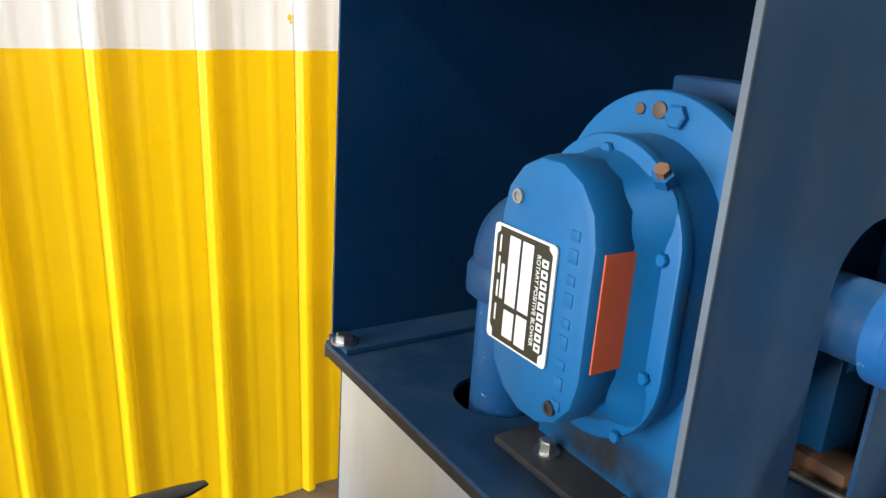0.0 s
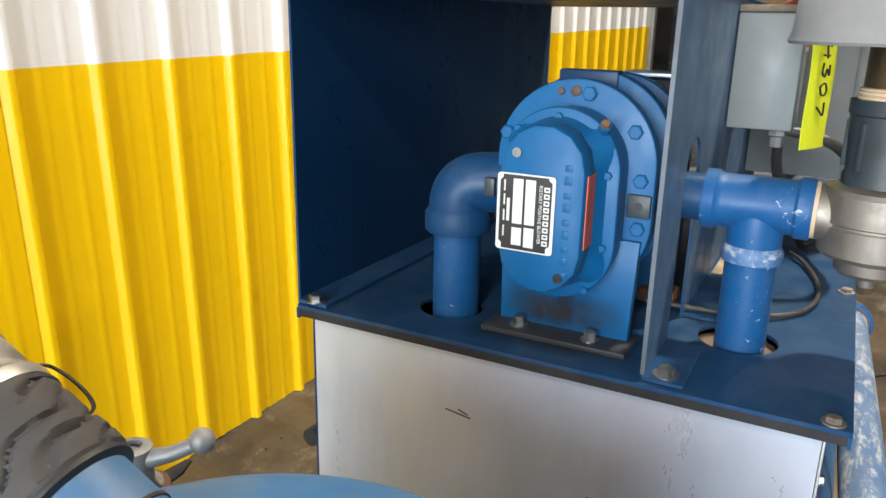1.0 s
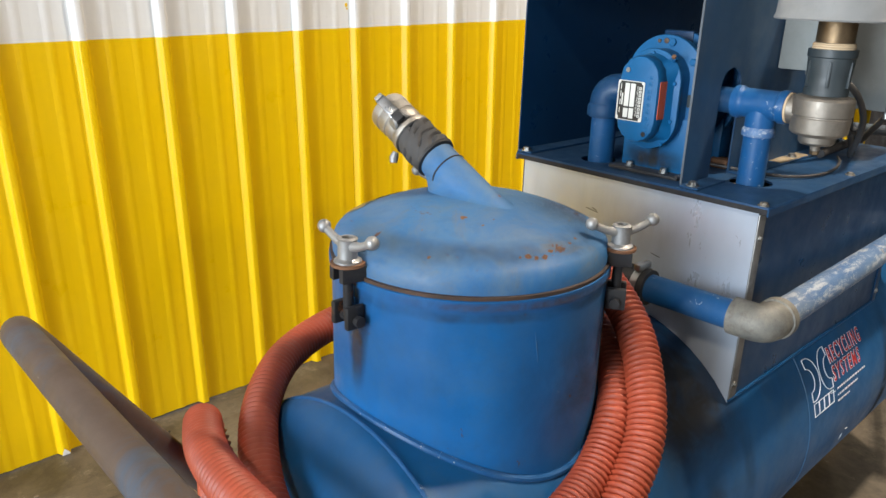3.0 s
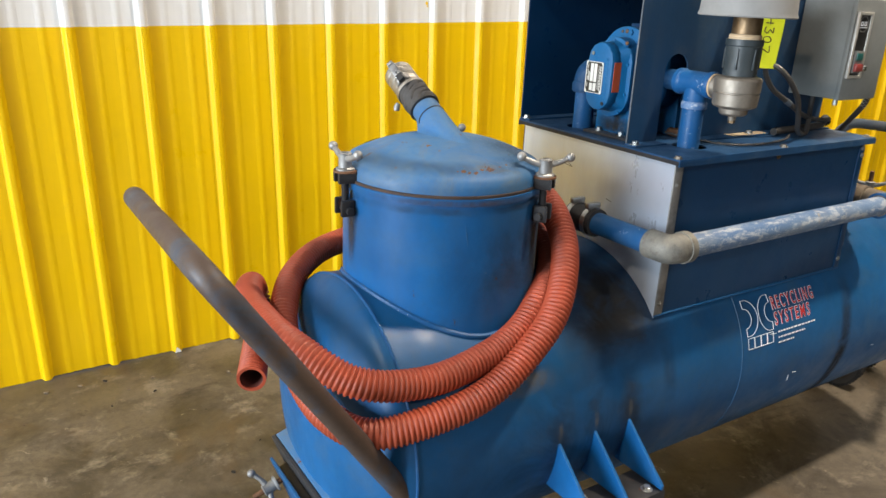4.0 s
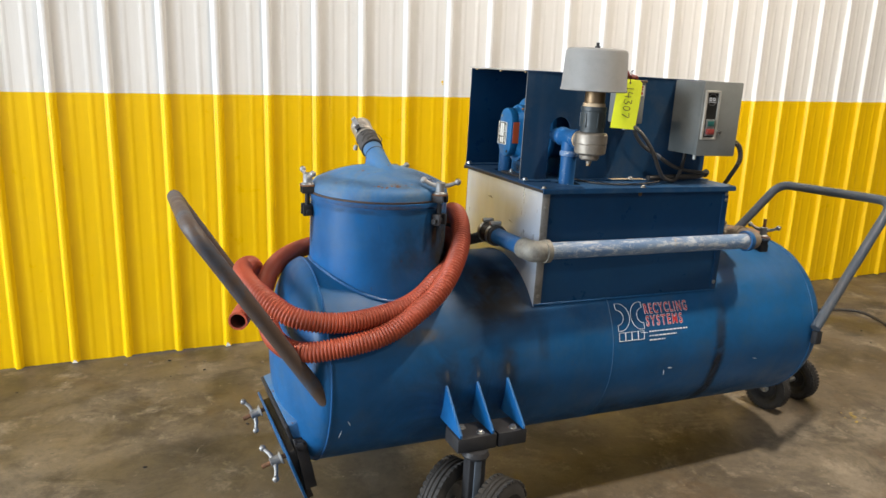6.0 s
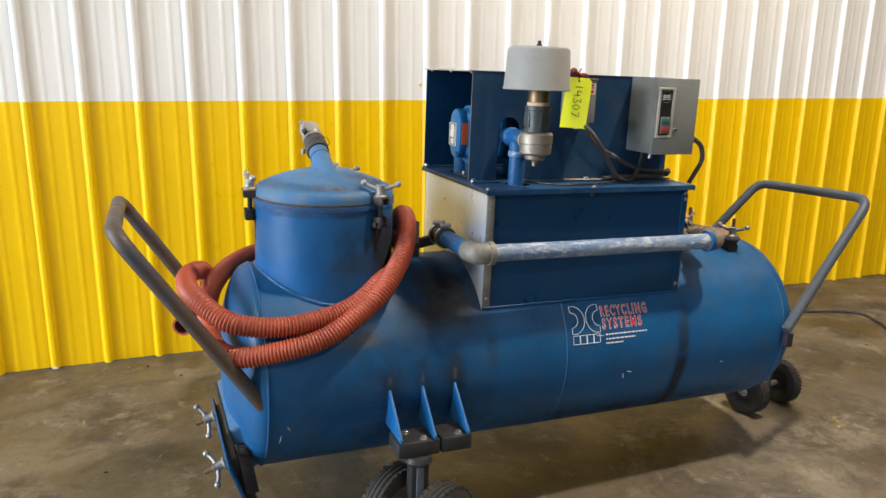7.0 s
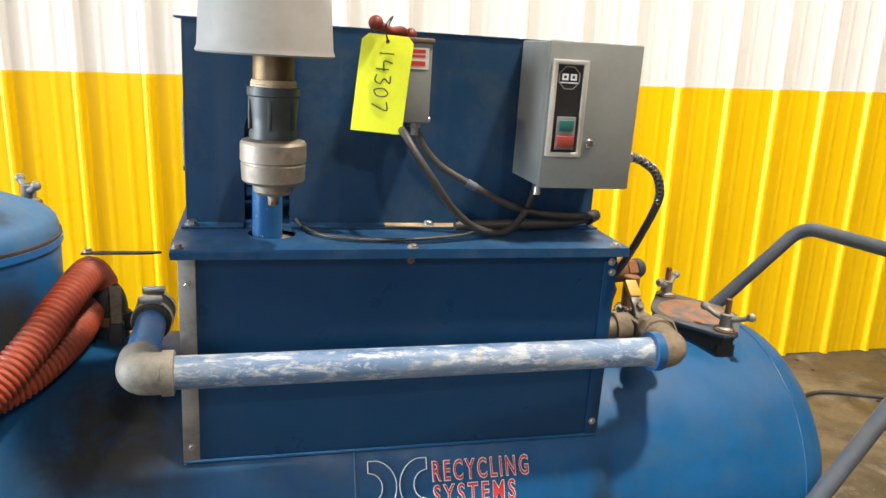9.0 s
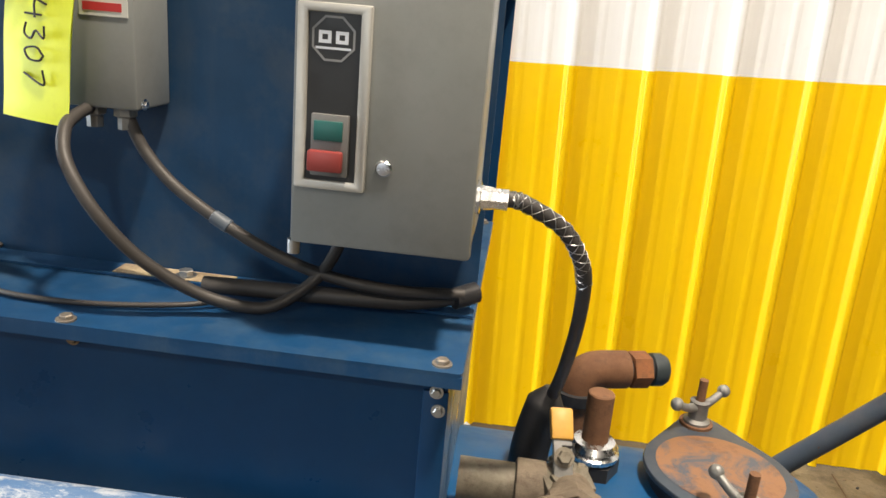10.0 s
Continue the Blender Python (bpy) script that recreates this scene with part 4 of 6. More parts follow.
bm = bmesh.new()
grid = [[bm.verts.new((DCX + r * math.cos(radians(a)), DCY + r * math.sin(radians(a)), lid_z(r) + 0.0012)) for a in range(70, 128, 3)] for r in (0.172, 0.181, 0.190, 0.198)]
for ra, rb in zip(grid, grid[1:]):
    for k in range(len(ra) - 1):
        bm.faces.new((ra[k], ra[k + 1], rb[k + 1], rb[k]))
part("sticker", bm, OLDY, lid, "scuffed dull yellow sticker strip on the lid's rim")
for a, z, l, dx in ((250, -0.10, 0.045, 0.010), (262, -0.20, 0.004, 0.010), (285, -0.16, 0.018, -0.004)):
    d = radians(a)
    d2 = radians(a + dx * 200)
    p, q = Vector((DCX + (DR + 0.0004) * math.cos(d), DCY + (DR + 0.0004) * math.sin(d), z)), Vector((DCX + (DR + 0.0004) * math.cos(d2), DCY + (DR + 0.0004) * math.sin(d2), z - l))
    part("scratch", tube([p, p.lerp(q, 0.5), q], 0, 5, True, None, [0.0002, 0.0007, 0.0003]), LIDP, drum, "pale scratch in the paint")
for x, s, l, dx in ((0.515, -0.055, 0.022, 0.004), (0.53, -0.05, 0.004, 0.02), (0.93, -0.06, 0.003, 0.02), (-0.635, -0.12, 0.03, -0.004), (-0.62, -0.085, 0.02, 0.01), (0.40, 0.09, 0.003, 0.03)):
    p, m1, q = on_tank(x, s, 0.0004), on_tank(x + dx / 2, s - l / 2, 0.0004), on_tank(x + dx, s - l, 0.0004)
    part("scratch", tube([p, m1, q], 0, 5, True, None, [0.0004, 0.0013, 0.0004]), WHITEP, tank, "pale scratch in the paint")


def on_drum(a, z, lift=0.0008):
    return Vector((DCX + (DR + lift) * math.cos(radians(a)), DCY + (DR + lift) * math.sin(radians(a)), z))


# grime below the clamps, along the rim and at the foot of the drum
for ang in (178, 303):
    a = ang
    film(drum, DRIP_SHADE, lambda u, v: on_drum(a + (u - 0.5) * 20 * (0.4 + 0.6 * v), -0.225 + v * 0.165), "grime_streak", "dark grime below the clamp")
    film(drum, RUSTRUN, lambda u, v: on_drum(a + (u - 0.5) * 7, -0.20 + v * 0.09, 0.0012), "rust_run", "brown rust run below the clamp")
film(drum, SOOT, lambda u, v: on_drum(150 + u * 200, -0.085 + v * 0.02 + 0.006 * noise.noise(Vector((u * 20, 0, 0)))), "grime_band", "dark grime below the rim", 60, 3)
film(drum, RUSTRUN, lambda u, v: on_drum(190 + u * 120, -0.066 + v * 0.016, 0.0052), "rust_band", "brown rust along the rim", 40, 2)


def lid_film(r0, r1, a0, a1, lift=0.0012):
    return lambda u, v: Vector((DCX + (r0 + (r1 - r0) * v) * math.cos(radians(a0 + (a1 - a0) * u)), DCY + (r0 + (r1 - r0) * v) * math.sin(radians(a0 + (a1 - a0) * u)), lid_z(r0 + (r1 - r0) * v) + lift))


film(drum, SOOT, lid_film(0.15, 0.203, 140, 352), "grime_band", "dusty grime along the lid's edge", 60, 6)
film(drum, SOOT, lid_film(0.06, 0.19, 285, 352), "dark_patch", "grey grime on the lid", 20, 10)
film(drum, RUSTRUN, lid_film(0.11, 0.195, 306, 340, 0.0018), "rust_stain", "brown rust pits on the lid", 14, 8)
random.seed(31)
for r, a, w in ((0.096, 218, 0.0075), (0.101, 243, 0.0022), (0.115, 233, 0.0028), (0.187, 208, 0.0035), (0.182, 250, 0.006), (0.187, 253, 0.005), (0.188, 257, 0.006), (0.180, 262, 0.005), (0.178, 268, 0.0045), (0.177, 276, 0.004), (0.183, 246, 0.003), (0.174, 283, 0.0035), (0.150, 300, 0.0025), (0.165, 322, 0.005), (0.14, 196, 0.002)):
    c = Vector((DCX + r * math.cos(radians(a)), DCY + r * math.sin(radians(a)), 0))
    bm = bmesh.new()
    ring = []
    for k in range(11):
        q = c + Vector((math.cos(k * 0.571), 0.7 * math.sin(k * 0.571), 0)) * w * random.uniform(0.55, 1.15)
        ring.append(bm.verts.new((q.x, q.y, lid_z(math.hypot(q.x - DCX, q.y - DCY)) + 0.0007)))
    bm.faces.new(ring)
    part("rust_spot", bm, RUST, lid, "brown rust pit in the paint")
film(drum, DARKFILM, lambda u, v: on_drum(235 + u * 110, -0.35 + v * 0.29, 0.0007), "dark_patch", "dull dirt over the drum wall", 30, 12)
# grease plus painted shade on the drum's side towards the cabinet
film(drum, DRIP_SHADE, lambda u, v: on_drum(292 + u * 52, -0.33 + v * 0.27, 0.0009), "dark_patch", "dark grease and painted shade on the drum beside the hose", 20, 12)
film(tank, DARKFILM, lambda u, v: on_tank(-0.67 + u * 0.75, -0.34 + v * 0.52, 0.0006), "dark_patch", "dull dark film low on the shell", 20, 14)
# the belly's shade, painted on as a dull dark band
film(tank, DARKFILM, lambda u, v: on_tank(-0.10 + u * 1.30, -0.38 + v * 0.24, 0.0006), "dark_patch", "shade painted as a dull film under the shell", 40, 10)
film(tank, SOOT, lambda u, v: on_tank(-0.005 + u * 0.05, 0.0 + v * 0.17, 0.0009), "grease_run", "faint run below the corner strip", 5, 10)
# grease with the shade of drum and cabinet painted into it
film(tank, DRIP_SHADE, lambda u, v: on_tank(-0.29 + u * 0.36, 0.10 + v * 0.36, 0.0007), "dark_patch", "dark grease and painted shade on the shell below the valve", 16, 12)
film(tank, PALE, lambda u, v: on_tank(-0.48 + u * 0.17, 0.12 + v * 0.06, 0.0010), "dust_smear", "pale dusty smear below the hose", 10, 5)

# ---------------- equipment cabinet over the tank ----------------
CX1, CYB = 0.753, 0.531
cab = thing("equipment_cabinet", (0.378, 0.27, CZ + TR), "navy sheet-metal equipment cabinet with a bare galvanised end", "cabinet")


def saddle(y0, y1, n=18):
    return [(y0 + (y1 - y0) * i / n, CZ + math.sqrt(TR ** 2 - (y0 + (y1 - y0) * i / n - CY) ** 2) + 0.002) for i in range(n + 1)]


yz = axes((0.0, 0, 0), (0, 1, 0), (0, 0, 1))
end_outline = saddle(0.0055, CYB) + [(CYB, -0.006), (0.0055, -0.006)]
endp = part("end_panel", plate(end_outline, [], 0.003, yz), GALV, cab, "bare galvanised end sheet cut round the tank")
part("far_end_panel", plate(end_outline, [], 0.003, Matrix.Translation((CX1 - 0.003, 0, 0)) @ yz), NAVY, cab)
zb = saddle(0.009, CYB)[0][1]
part("front_panel", block(0.0032, CX1 - 0.0032, 0.006, 0.009, zb, -0.006), NAVY, cab)
zb2 = CZ + math.sqrt(TR ** 2 - (CYB - CY) ** 2)
part("back_panel", block(0.0, CX1, CYB, CYB + 0.003, zb2, -0.006), NAVY, cab)
for y, z, l in ((0.36, -0.085, 0.030), (0.345, -0.082, 0.012), (0.20, -0.14, 0.02)):
    part("scuff", rod((-0.0002, y, z), (-0.0002, y - l, z - 0.004), 0.0007, 6), DARK, endp, "dark scuff line")
strip = part("corner_strip", block(-0.0005, 0.026, 0.0025, 0.0052, zb + 0.002, -0.018, 0.0008), CAST, cab, "bare galvanised corner strip")
strip2 = part("corner_strip", block(CX1 - 0.024, CX1 + 0.001, 0.0025, 0.0055, zb + 0.002, -0.030, 0.0008), NAVY, cab)
for p, s in (((0.013, 0.0025, -0.062), strip), ((0.013, 0.0025, zb + 0.03), strip), ((CX1 - 0.008, 0.0025, -0.050), strip2), ((CX1 - 0.012, 0.0025, zb + 0.03), strip2), ((CX1 - 0.011, 0.0025, -0.030), strip2)):
    part("bolt", bolt(p, (0, -1, 0), 0.0048, 0.0045), STEEL, s)
part("bolt", bolt((0.372, 0.0055, -0.024), (0, -1, 0), 0.005, 0.005), BRASS, cab)
part("sealant_bead", tube([(0.0, 0.004, zb + 0.001), (0.2, 0.003, zb + 0.0015), (0.5, 0.004, zb + 0.001), (CX1, 0.004, zb + 0.001)], 0.003, 6), TANK, cab)

deck_out = rounded(-0.011, 0.766, -0.015, 0.549, 0.005, 3)
deck = part("deck", plate(deck_out, [circle(0.074, 0.393, 0.036, 28), circle(0.146, 0.094, 0.040, 28)], 0.004, Matrix.Translation((0, 0, -0.004))), DECKP, cab, "dusty blue deck plate with cable and pipe holes")
part("deck_lip", block(-0.010, 0.766, -0.015, -0.012, -0.016, -0.004), DECKP, cab)
# left lip: dirt and the edge's shade both put into a dark colour
part("deck_lip", block(-0.011, -0.008, -0.012, 0.545, -0.013, -0.004), DARK, cab, "grimy edge of the deck, darkened for its shade")
part("deck_lip", block(0.763, 0.766, -0.012, 0.545, -0.016, -0.004), DECKP, cab)
part("deck_lip", block(-0.010, 0.766, 0.546, 0.549, -0.016, -0.004), DECKP, cab)
for p in ((0.0, 0.0), (0.372, -0.004), (0.745, 0.002), (0.75, 0.535)):
    part("bolt", bolt((p[0], p[1], 0.0), (0, 0, 1), 0.0068, 0.006), NICKEL, deck)
# underside pan below the pipe holes
part("pan", block(0.01, 0.745, 0.02, 0.525, -0.06, -0.057), RUST, cab, "rusty pan below the deck holes")

part("drain_stub", rod((0.04, 0.575, -0.205), (0.30, 0.575, -0.205), 0.012, 16), RUBBER, cab, "black drain stub behind the cabinet")
part("stub_bracket", block(0.28, 0.32, 0.5345, 0.590, -0.225, -0.185, 0.004), DARK, cab)

# ---------------- hood over the blower ----------------
HX, HF, HB, HT = 0.765, 0.157, 0.552, 0.346
hood = thing("blower_hood", (0.37, 0.36, 0.0), "navy folded sheet hood over the blower, open at its ends", "hood")
slot = [(0.100, 0.0), (0.100, 0.168)] + circle(0.139, 0.168, 0.039, 14, 180, 0)[1:-1] + [(0.178, 0.168), (0.178, 0.0)]
front_out = [(0.003, 0.0)] + slot + [(HX, 0.0), (HX, HT), (0.003, HT)]
part("front_panel", plate(front_out, [], 0.003, FACE_F((0, HF + 0.003, 0))), HOODF, hood)
part("back_panel", block(-0.002, HX, HB - 0.003, HB, 0.0, HT), NAVY, hood)
part("top_panel", block(-0.008, HX, HF - 0.002, HB + 0.004, HT, HT + 0.003, 0.001), DECKP, hood, "dusty top sheet of the hood")
part("top_edge", block(-0.0105, -0.0082, HF - 0.001, HB + 0.003, HT - 0.0005, HT + 0.0035), EDGEG, hood, "bare pale edge of the top sheet")
part("front_flange", block(-0.004, 0.098, HF - 0.036, HF, 0.0008, 0.004), DECKP, hood)
part("debris", plate(circle(0.146, 0.094, 0.046, 20), [], 0.004, Matrix.Translation((0, 0, -0.016))), RUSTL, cab, "tan debris in the pipe hole")
fl = part("front_flange", block(0.180, HX, HF - 0.036, HF, 0.0008, 0.004), DECKP, hood)
part("rust_patch", block(0.348, 0.486, HF - 0.033, HF - 0.003, 0.0042, 0.005, 0.0003), TAN, fl, "bare tan patch on the flange")
part("rust_lump", block(0.196, 0.232, 0.170, 0.215, 0.001, 0.022, 0.008), RUST, hood, "rusty bracket foot behind the sheet")
part("back_flange", block(-0.006, HX - 0.02, HB - 0.042, HB - 0.003, 0.0008, 0.005), DECKP, hood)
part("edge_strip", block(0.0015, 0.0028, HF - 0.0005, HF + 0.0035, 0.004, HT - 0.002), WORN, hood, "worn grey edge of the front sheet")
for p in ((0.012, HF - 0.018), (0.43, HF - 0.018), (0.70, HF - 0.018)):
    part("bolt", bolt((p[0], p[1], 0.004), (0, 0, 1), 0.0085, 0.008), STEEL, hood)
for p in ((-0.0, HB - 0.024), (0.45, HB - 0.024)):
    part("bolt", bolt((p[0], p[1], 0.005), (0, 0, 1), 0.0085, 0.008), STEEL, hood)
for y in (HB - 0.02, (HF + HB) / 2, HF + 0.03):
    part("screw", bolt((0.012, y, HT), (0, 0, -1), 0.006, 0.006), BRASS, hood)

# ---------------- rotary blower ----------------
blower = thing("rotary_blower", (0.12, 0.262, 0.0), "bright blue cast rotary blower bolted to the deck", "blower")
L = lambda x: axes((x, 0, 0), (0, 1, 0), (0, 0, 1))  # plates stand in the y-z plane and grow to +x


def lobed(y, c0, c1, r, rise, lobes, n=64):
    """Upright slot outline with rounded ears towards the given compass angles."""
    out = []
    for p, q in obround(0.0, c0, c1, r, n // 2):
        mid = c1 if q > c1 else (c0 if q < c0 else q)
        a = math.degrees(math.atan2(q - mid, p)) if q != mid else (0.0 if p > 0 else 180.0)
        zf = (q - (c0 + c1) / 2) / ((c1 - c0) / 2 + r)
        e = max([max(0.0, 1 - ((p / r - ly) ** 2 + (zf - lz) ** 2) / 0.09) for ly, lz in lobes] + [0.0])
        out.append((y + p * (1 + rise * e), (c0 + c1) / 2 + (q - (c0 + c1) / 2) * (1 + 0.5 * rise * e)))
    return out


def slab(outline_a, outline_b, x0, x1, bm=None):
    """A cast body between two outlines of equal count."""
    bm = bm or bmesh.new()
    ra = [bm.verts.new((x0, y, z)) for y, z in outline_a]
    rb = [bm.verts.new((x1, y, z)) for y, z in outline_b]
    for k in range(len(ra)):
        bm.faces.new((ra[k], ra[(k + 1) % len(ra)], rb[(k + 1) % len(ra)], rb[k]))
    bm.faces.new(ra[::-1])
    bm.faces.new(rb)
    return bm


EARS = ((0.85, 0.72), (-0.85, 0.72), (0.85, -0.72), (-0.85, -0.72))
cover = part("gear_cover", plate(obround(0.265, 0.107, 0.184, 0.0415, 8), [], 0.034, L(-0.006), bevel=0.006), BLOWER, blower)
part("cover_neck", slab(lobed(0.265, 0.108, 0.183, 0.0405, 0.0, EARS), lobed(0.264, 0.109, 0.180, 0.0485, 0.20, EARS), 0.020, 0.0375), BLOWER, blower)
tier = part("cover_flange", plate(obround(0.264, 0.109, 0.177, 0.060, 24), [], 0.011, L(0.037), bevel=0.0025), BLOWER, blower)
part("gear_case", plate(obround(0.262, 0.110, 0.179, 0.057, 24), [], 0.026, L(0.046)), BLOWER, blower)
plate_a = part("end_plate", plate(obround(0.2600, 0.128, 0.180, 0.0815, 28), [], 0.015, L(0.070), bevel=0.002), BLOWER, blower)
part("rotor_case", plate(obround(0.260, 0.130, 0.178, 0.069, 24), [], 0.13, L(0.084)), NAVY, blower, "dark blue rotor case")
part("case_flange", plate(obround(0.258, 0.130, 0.184, 0.0835, 28), [], 0.018, L(0.118), bevel=0.002), BLOWER, blower)
part("case_cap", block(0.116, 0.137, 0.235, 0.297, 0.236, 0.2675, 0.002), NAVY, blower, "dark flat pad on the case")
part("drive_end_plate", plate(obround(0.260, 0.130, 0.180, 0.0815, 24), [], 0.018, L(0.212), bevel=0.002), BLOWER, blower)
part("foot_plate", plate([(0.190, 0.006), (0.328, 0.006), (0.330, 0.11), (0.186, 0.11)], [], 0.012, L(0.064), bevel=0.001), BLOWER, blower)
foot = part("foot_flange", block(0.030, 0.082, 0.183, 0.336, 0.0005, 0.0065, 0.001), DARK, blower, "black greasy foot flange")
for p in ((0.050, 0.301), (0.048, 0.223)):
    part("bolt", bolt((p[0], p[1], 0.0065), (0, 0, 1), 0.0066, 0.010), STEEL, foot)
part("back_foot", block(0.206, 0.25, 0.195, 0.325, 0.0005, 0.10, 0.002), BLOWER, blower)
for y, z in ((0.201, 0.215), (0.192, 0.169), (0.191, 0.122), (0.201, 0.075), (0.331, 0.205), (0.248, 0.248)):
    part("bolt", bolt((0.071, y, z), (-1, 0, 0), 0.0074, 0.006, washer=False), BLOWER, plate_a)
for y, z, rr in ((0.277, 0.249, 0.0036), (0.262, 0.250, 0.0052)):
    part("hole", lathe([(0, -0.0022), (rr * 0.75, -0.0022), (rr, -0.0015), (rr, 0.002), (0, 0.002)], (0.0700, y, z), (1, 0, 0), 16), GASKET, plate_a)
for y, z in ((0.215, 0.177), (0.215, 0.107), (0.266, 0.228), (0.306, 0.214), (0.229, 0.062)):
    part("bolt", bolt((0.0375, y, z), (-1, 0, 0), 0.0042, 0.004, washer=False), BLOWER, tier)
part("vent_plug", rod((0.031, 0.220, 0.2235), (0.028, 0.2185, 0.2265), 0.0042, 6), RUST, tier, "small red-brown vent plug")
part("vent_boss", rod((0.044, 0.226, 0.212), (0.031, 0.220, 0.2235), 0.0062, 6), BLOWER, tier)
for y, z, mt in ((0.289, 0.198, CASTG), (0.243, 0.084, DARK)):
    part("plug", lathe([(0, 0), (0.0045, 0), (0.0045, 0.002), (0.0026, 0.002), (0.0026, 0.001), (0, 0.001)], (-0.006, y, z), (-1, 0, 0), 14), mt, cover)
lugb = part("port_lug", block(0.066, 0.10, 0.180, 0.2035, 0.133, 0.156, 0.002), COUPL, blower, "dark square lug with a tapped hole")
part("hole", rod((0.0655, 0.1915, 0.1445), (0.0648, 0.1915, 0.1445), 0.0042, 14), RUBBER, lugb)
part("port_lug", block(0.055, 0.08, 0.338, 0.350, 0.138, 0.158, 0.002), COUPL, blower)
film(deck, DRIP_SHADE, lambda u, v: Vector((0.005 + u * 0.11, 0.165 + v * 0.20, 0.0006)), "oil_stain", "black oil stain round the blower foot", 10, 14)
film(blower, DRIP_SHADE, lambda u, v: Vector((0.0632, 0.19 + u * 0.14, 0.004 + v * 0.045)), "oil_film", "dark oil low on the foot plate", 10, 6)
film(blower, DRIP_SHADE, lambda u, v: Vector((0.0634, 0.246 + u * 0.022, 0.006 + v * 0.070)), "oil_streak", "dark oil streak below the cover", 6, 8)
film(blower, SOOT, lambda u, v: Vector((0.0690, 0.190 + u * 0.05, 0.060 + v * 0.10)), "oil_film", "dull oil film on the end plate", 6, 8)
# nameplate
NPM = axes((-0.0072, 0.3065, 0.1050), (0, -1, 0), (0, 0, 1)) @ Matrix.Diagonal((0.98, 0.945, 1, 1))
npl = part("nameplate", plate(rounded(0, 0.058, 0, 0.078, 0.003, 3), [], 0.0012, NPM @ pose(0, 0, -0.0004)), PLATEW, cover, "white and black riveted maker's plate")
kf = [(0.006, 0.0), (0.0515, 0.0), (0.0515, 0.005), (0.055, 0.008), (0.055, 0.070), (0.0515, 0.073), (0.0515, 0.075), (0.006, 0.075), (0.006, 0.072), (0.003, 0.069), (0.003, 0.008), (0.006, 0.005)]
part("black_field", plate([(x, y + 0.0015) for x, y in kf], [], 0.0003, NPM @ pose(0, 0, 0.0009)), PLATEK, npl)
for x0, x1, y0, y1 in ((0.0165, 0.0265, 0.028, 0.073), (0.0165, 0.0265, 0.006, 0.024), (0.029, 0.039, 0.028, 0.073), (0.029, 0.039, 0.005, 0.025)):
    part("blank_field", plate([(x0, y0), (x1, y0), (x1, y1), (x0, y1)], [], 0.0003, NPM @ pose(0, 0, 0.0013)), PLATEW, npl)
for i in range(9):
    y = 0.009 + i * 0.0067
    part("print_bar", plate([(0.0475, y), (0.0530, y), (0.0530, y + 0.0050), (0.0475, y + 0.0050)], [[(0.0488, y + 0.0016), (0.0517, y + 0.0016), (0.0517, y + 0.0034), (0.0488, y + 0.0034)]], 0.0003, NPM @ pose(0, 0, 0.0013)), PLATEW, npl)
part("lettering", lettering("ROTARY POSITIVE BLOWER", 0.0048, NPM @ pose(0.0425, 0.069, 0.0013) @ pose(0, 0, 0, 0, 0, -90), 0.0003, stretch=0.98), PLATEW, npl, "small words ROTARY POSITIVE BLOWER")
for y in (0.014, 0.030, 0.046, 0.060):
    part("print_bar", plate([(0.007, y), (0.0085, y), (0.0085, y + 0.011), (0.007, y + 0.011)], [], 0.0003, NPM @ pose(0, 0, 0.0013)), PLATEW, npl)
part("maker_bar", plate([(0.0105, 0.03), (0.0135, 0.03), (0.0135, 0.053), (0.0105, 0.053)], [], 0.0003, NPM @ pose(0, 0, 0.0013)), PLATEW, npl)
# raised cast blocks beside the plate
for i in range(9):
    z = 0.085 + i * 0.0125
    part("cast_mark", block(-0.0067, -0.0055, 0.2355, 0.2425, z, z + (0.0080 if i % 2 else 0.0058), 0.0004), BLOWER, cover)
part("warning_label", block(0.0015, 0.0250, 0.2226, 0.2248, 0.1125, 0.181), ORANGE, cover, "plain orange-red warning label")



# elbow and riser behind the blower
riser = thing("blower_outlet_pipe", (0.072, 0.395, -0.05), "blue pipe elbow and riser beside the blower", "pipe")
part("riser_pipe", rod((0.076, 0.389, -0.057), (0.076, 0.389, 0.105), 0.0262, 28), PIPEB, riser, "scuffed blue riser pipe")
part("elbow", tube(bend([(0.076, 0.389, 0.09), (0.076, 0.389, 0.145), (0.10, 0.325, 0.148)], 0.055, 12), 0.0325, 28), DECKP, riser, "dusty blue cast elbow")
part("elbow_collar", lathe([(0.0295, 0), (0.0360, 0.001), (0.0365, 0.004), (0.0365, 0.020), (0.0330, 0.026)], (0.076, 0.389, 0.092), (0, 0, 1), 28), DECKP, riser)

# motor behind the blower
motor = thing("electric_motor", (0.45, 0.34, 0.0), "dark blue electric motor inside the hood", "motor")
part("motor_body", lathe([(0, 0), (0.06, 0), (0.095, 0.02), (0.1, 0.03), (0.1, 0.24), (0.09, 0.27), (0, 0.27)], (0.36, 0.35, 0.125), (1, 0, 0), 32), NAVY, motor)
part("motor_base", block(0.38, 0.60, 0.25, 0.45, 0.001, 0.05, 0.004), NAVY, motor)
part("belt_guard", block(0.262, 0.325, 0.19, 0.335, 0.005, 0.2550, 0.012), DARK, motor, "dark belt guard")
part("guard_edge", block(0.255, 0.330, 0.195, 0.275, 0.2555, 0.2600, 0.001), GALV, motor, "bare metal strip on the guard")

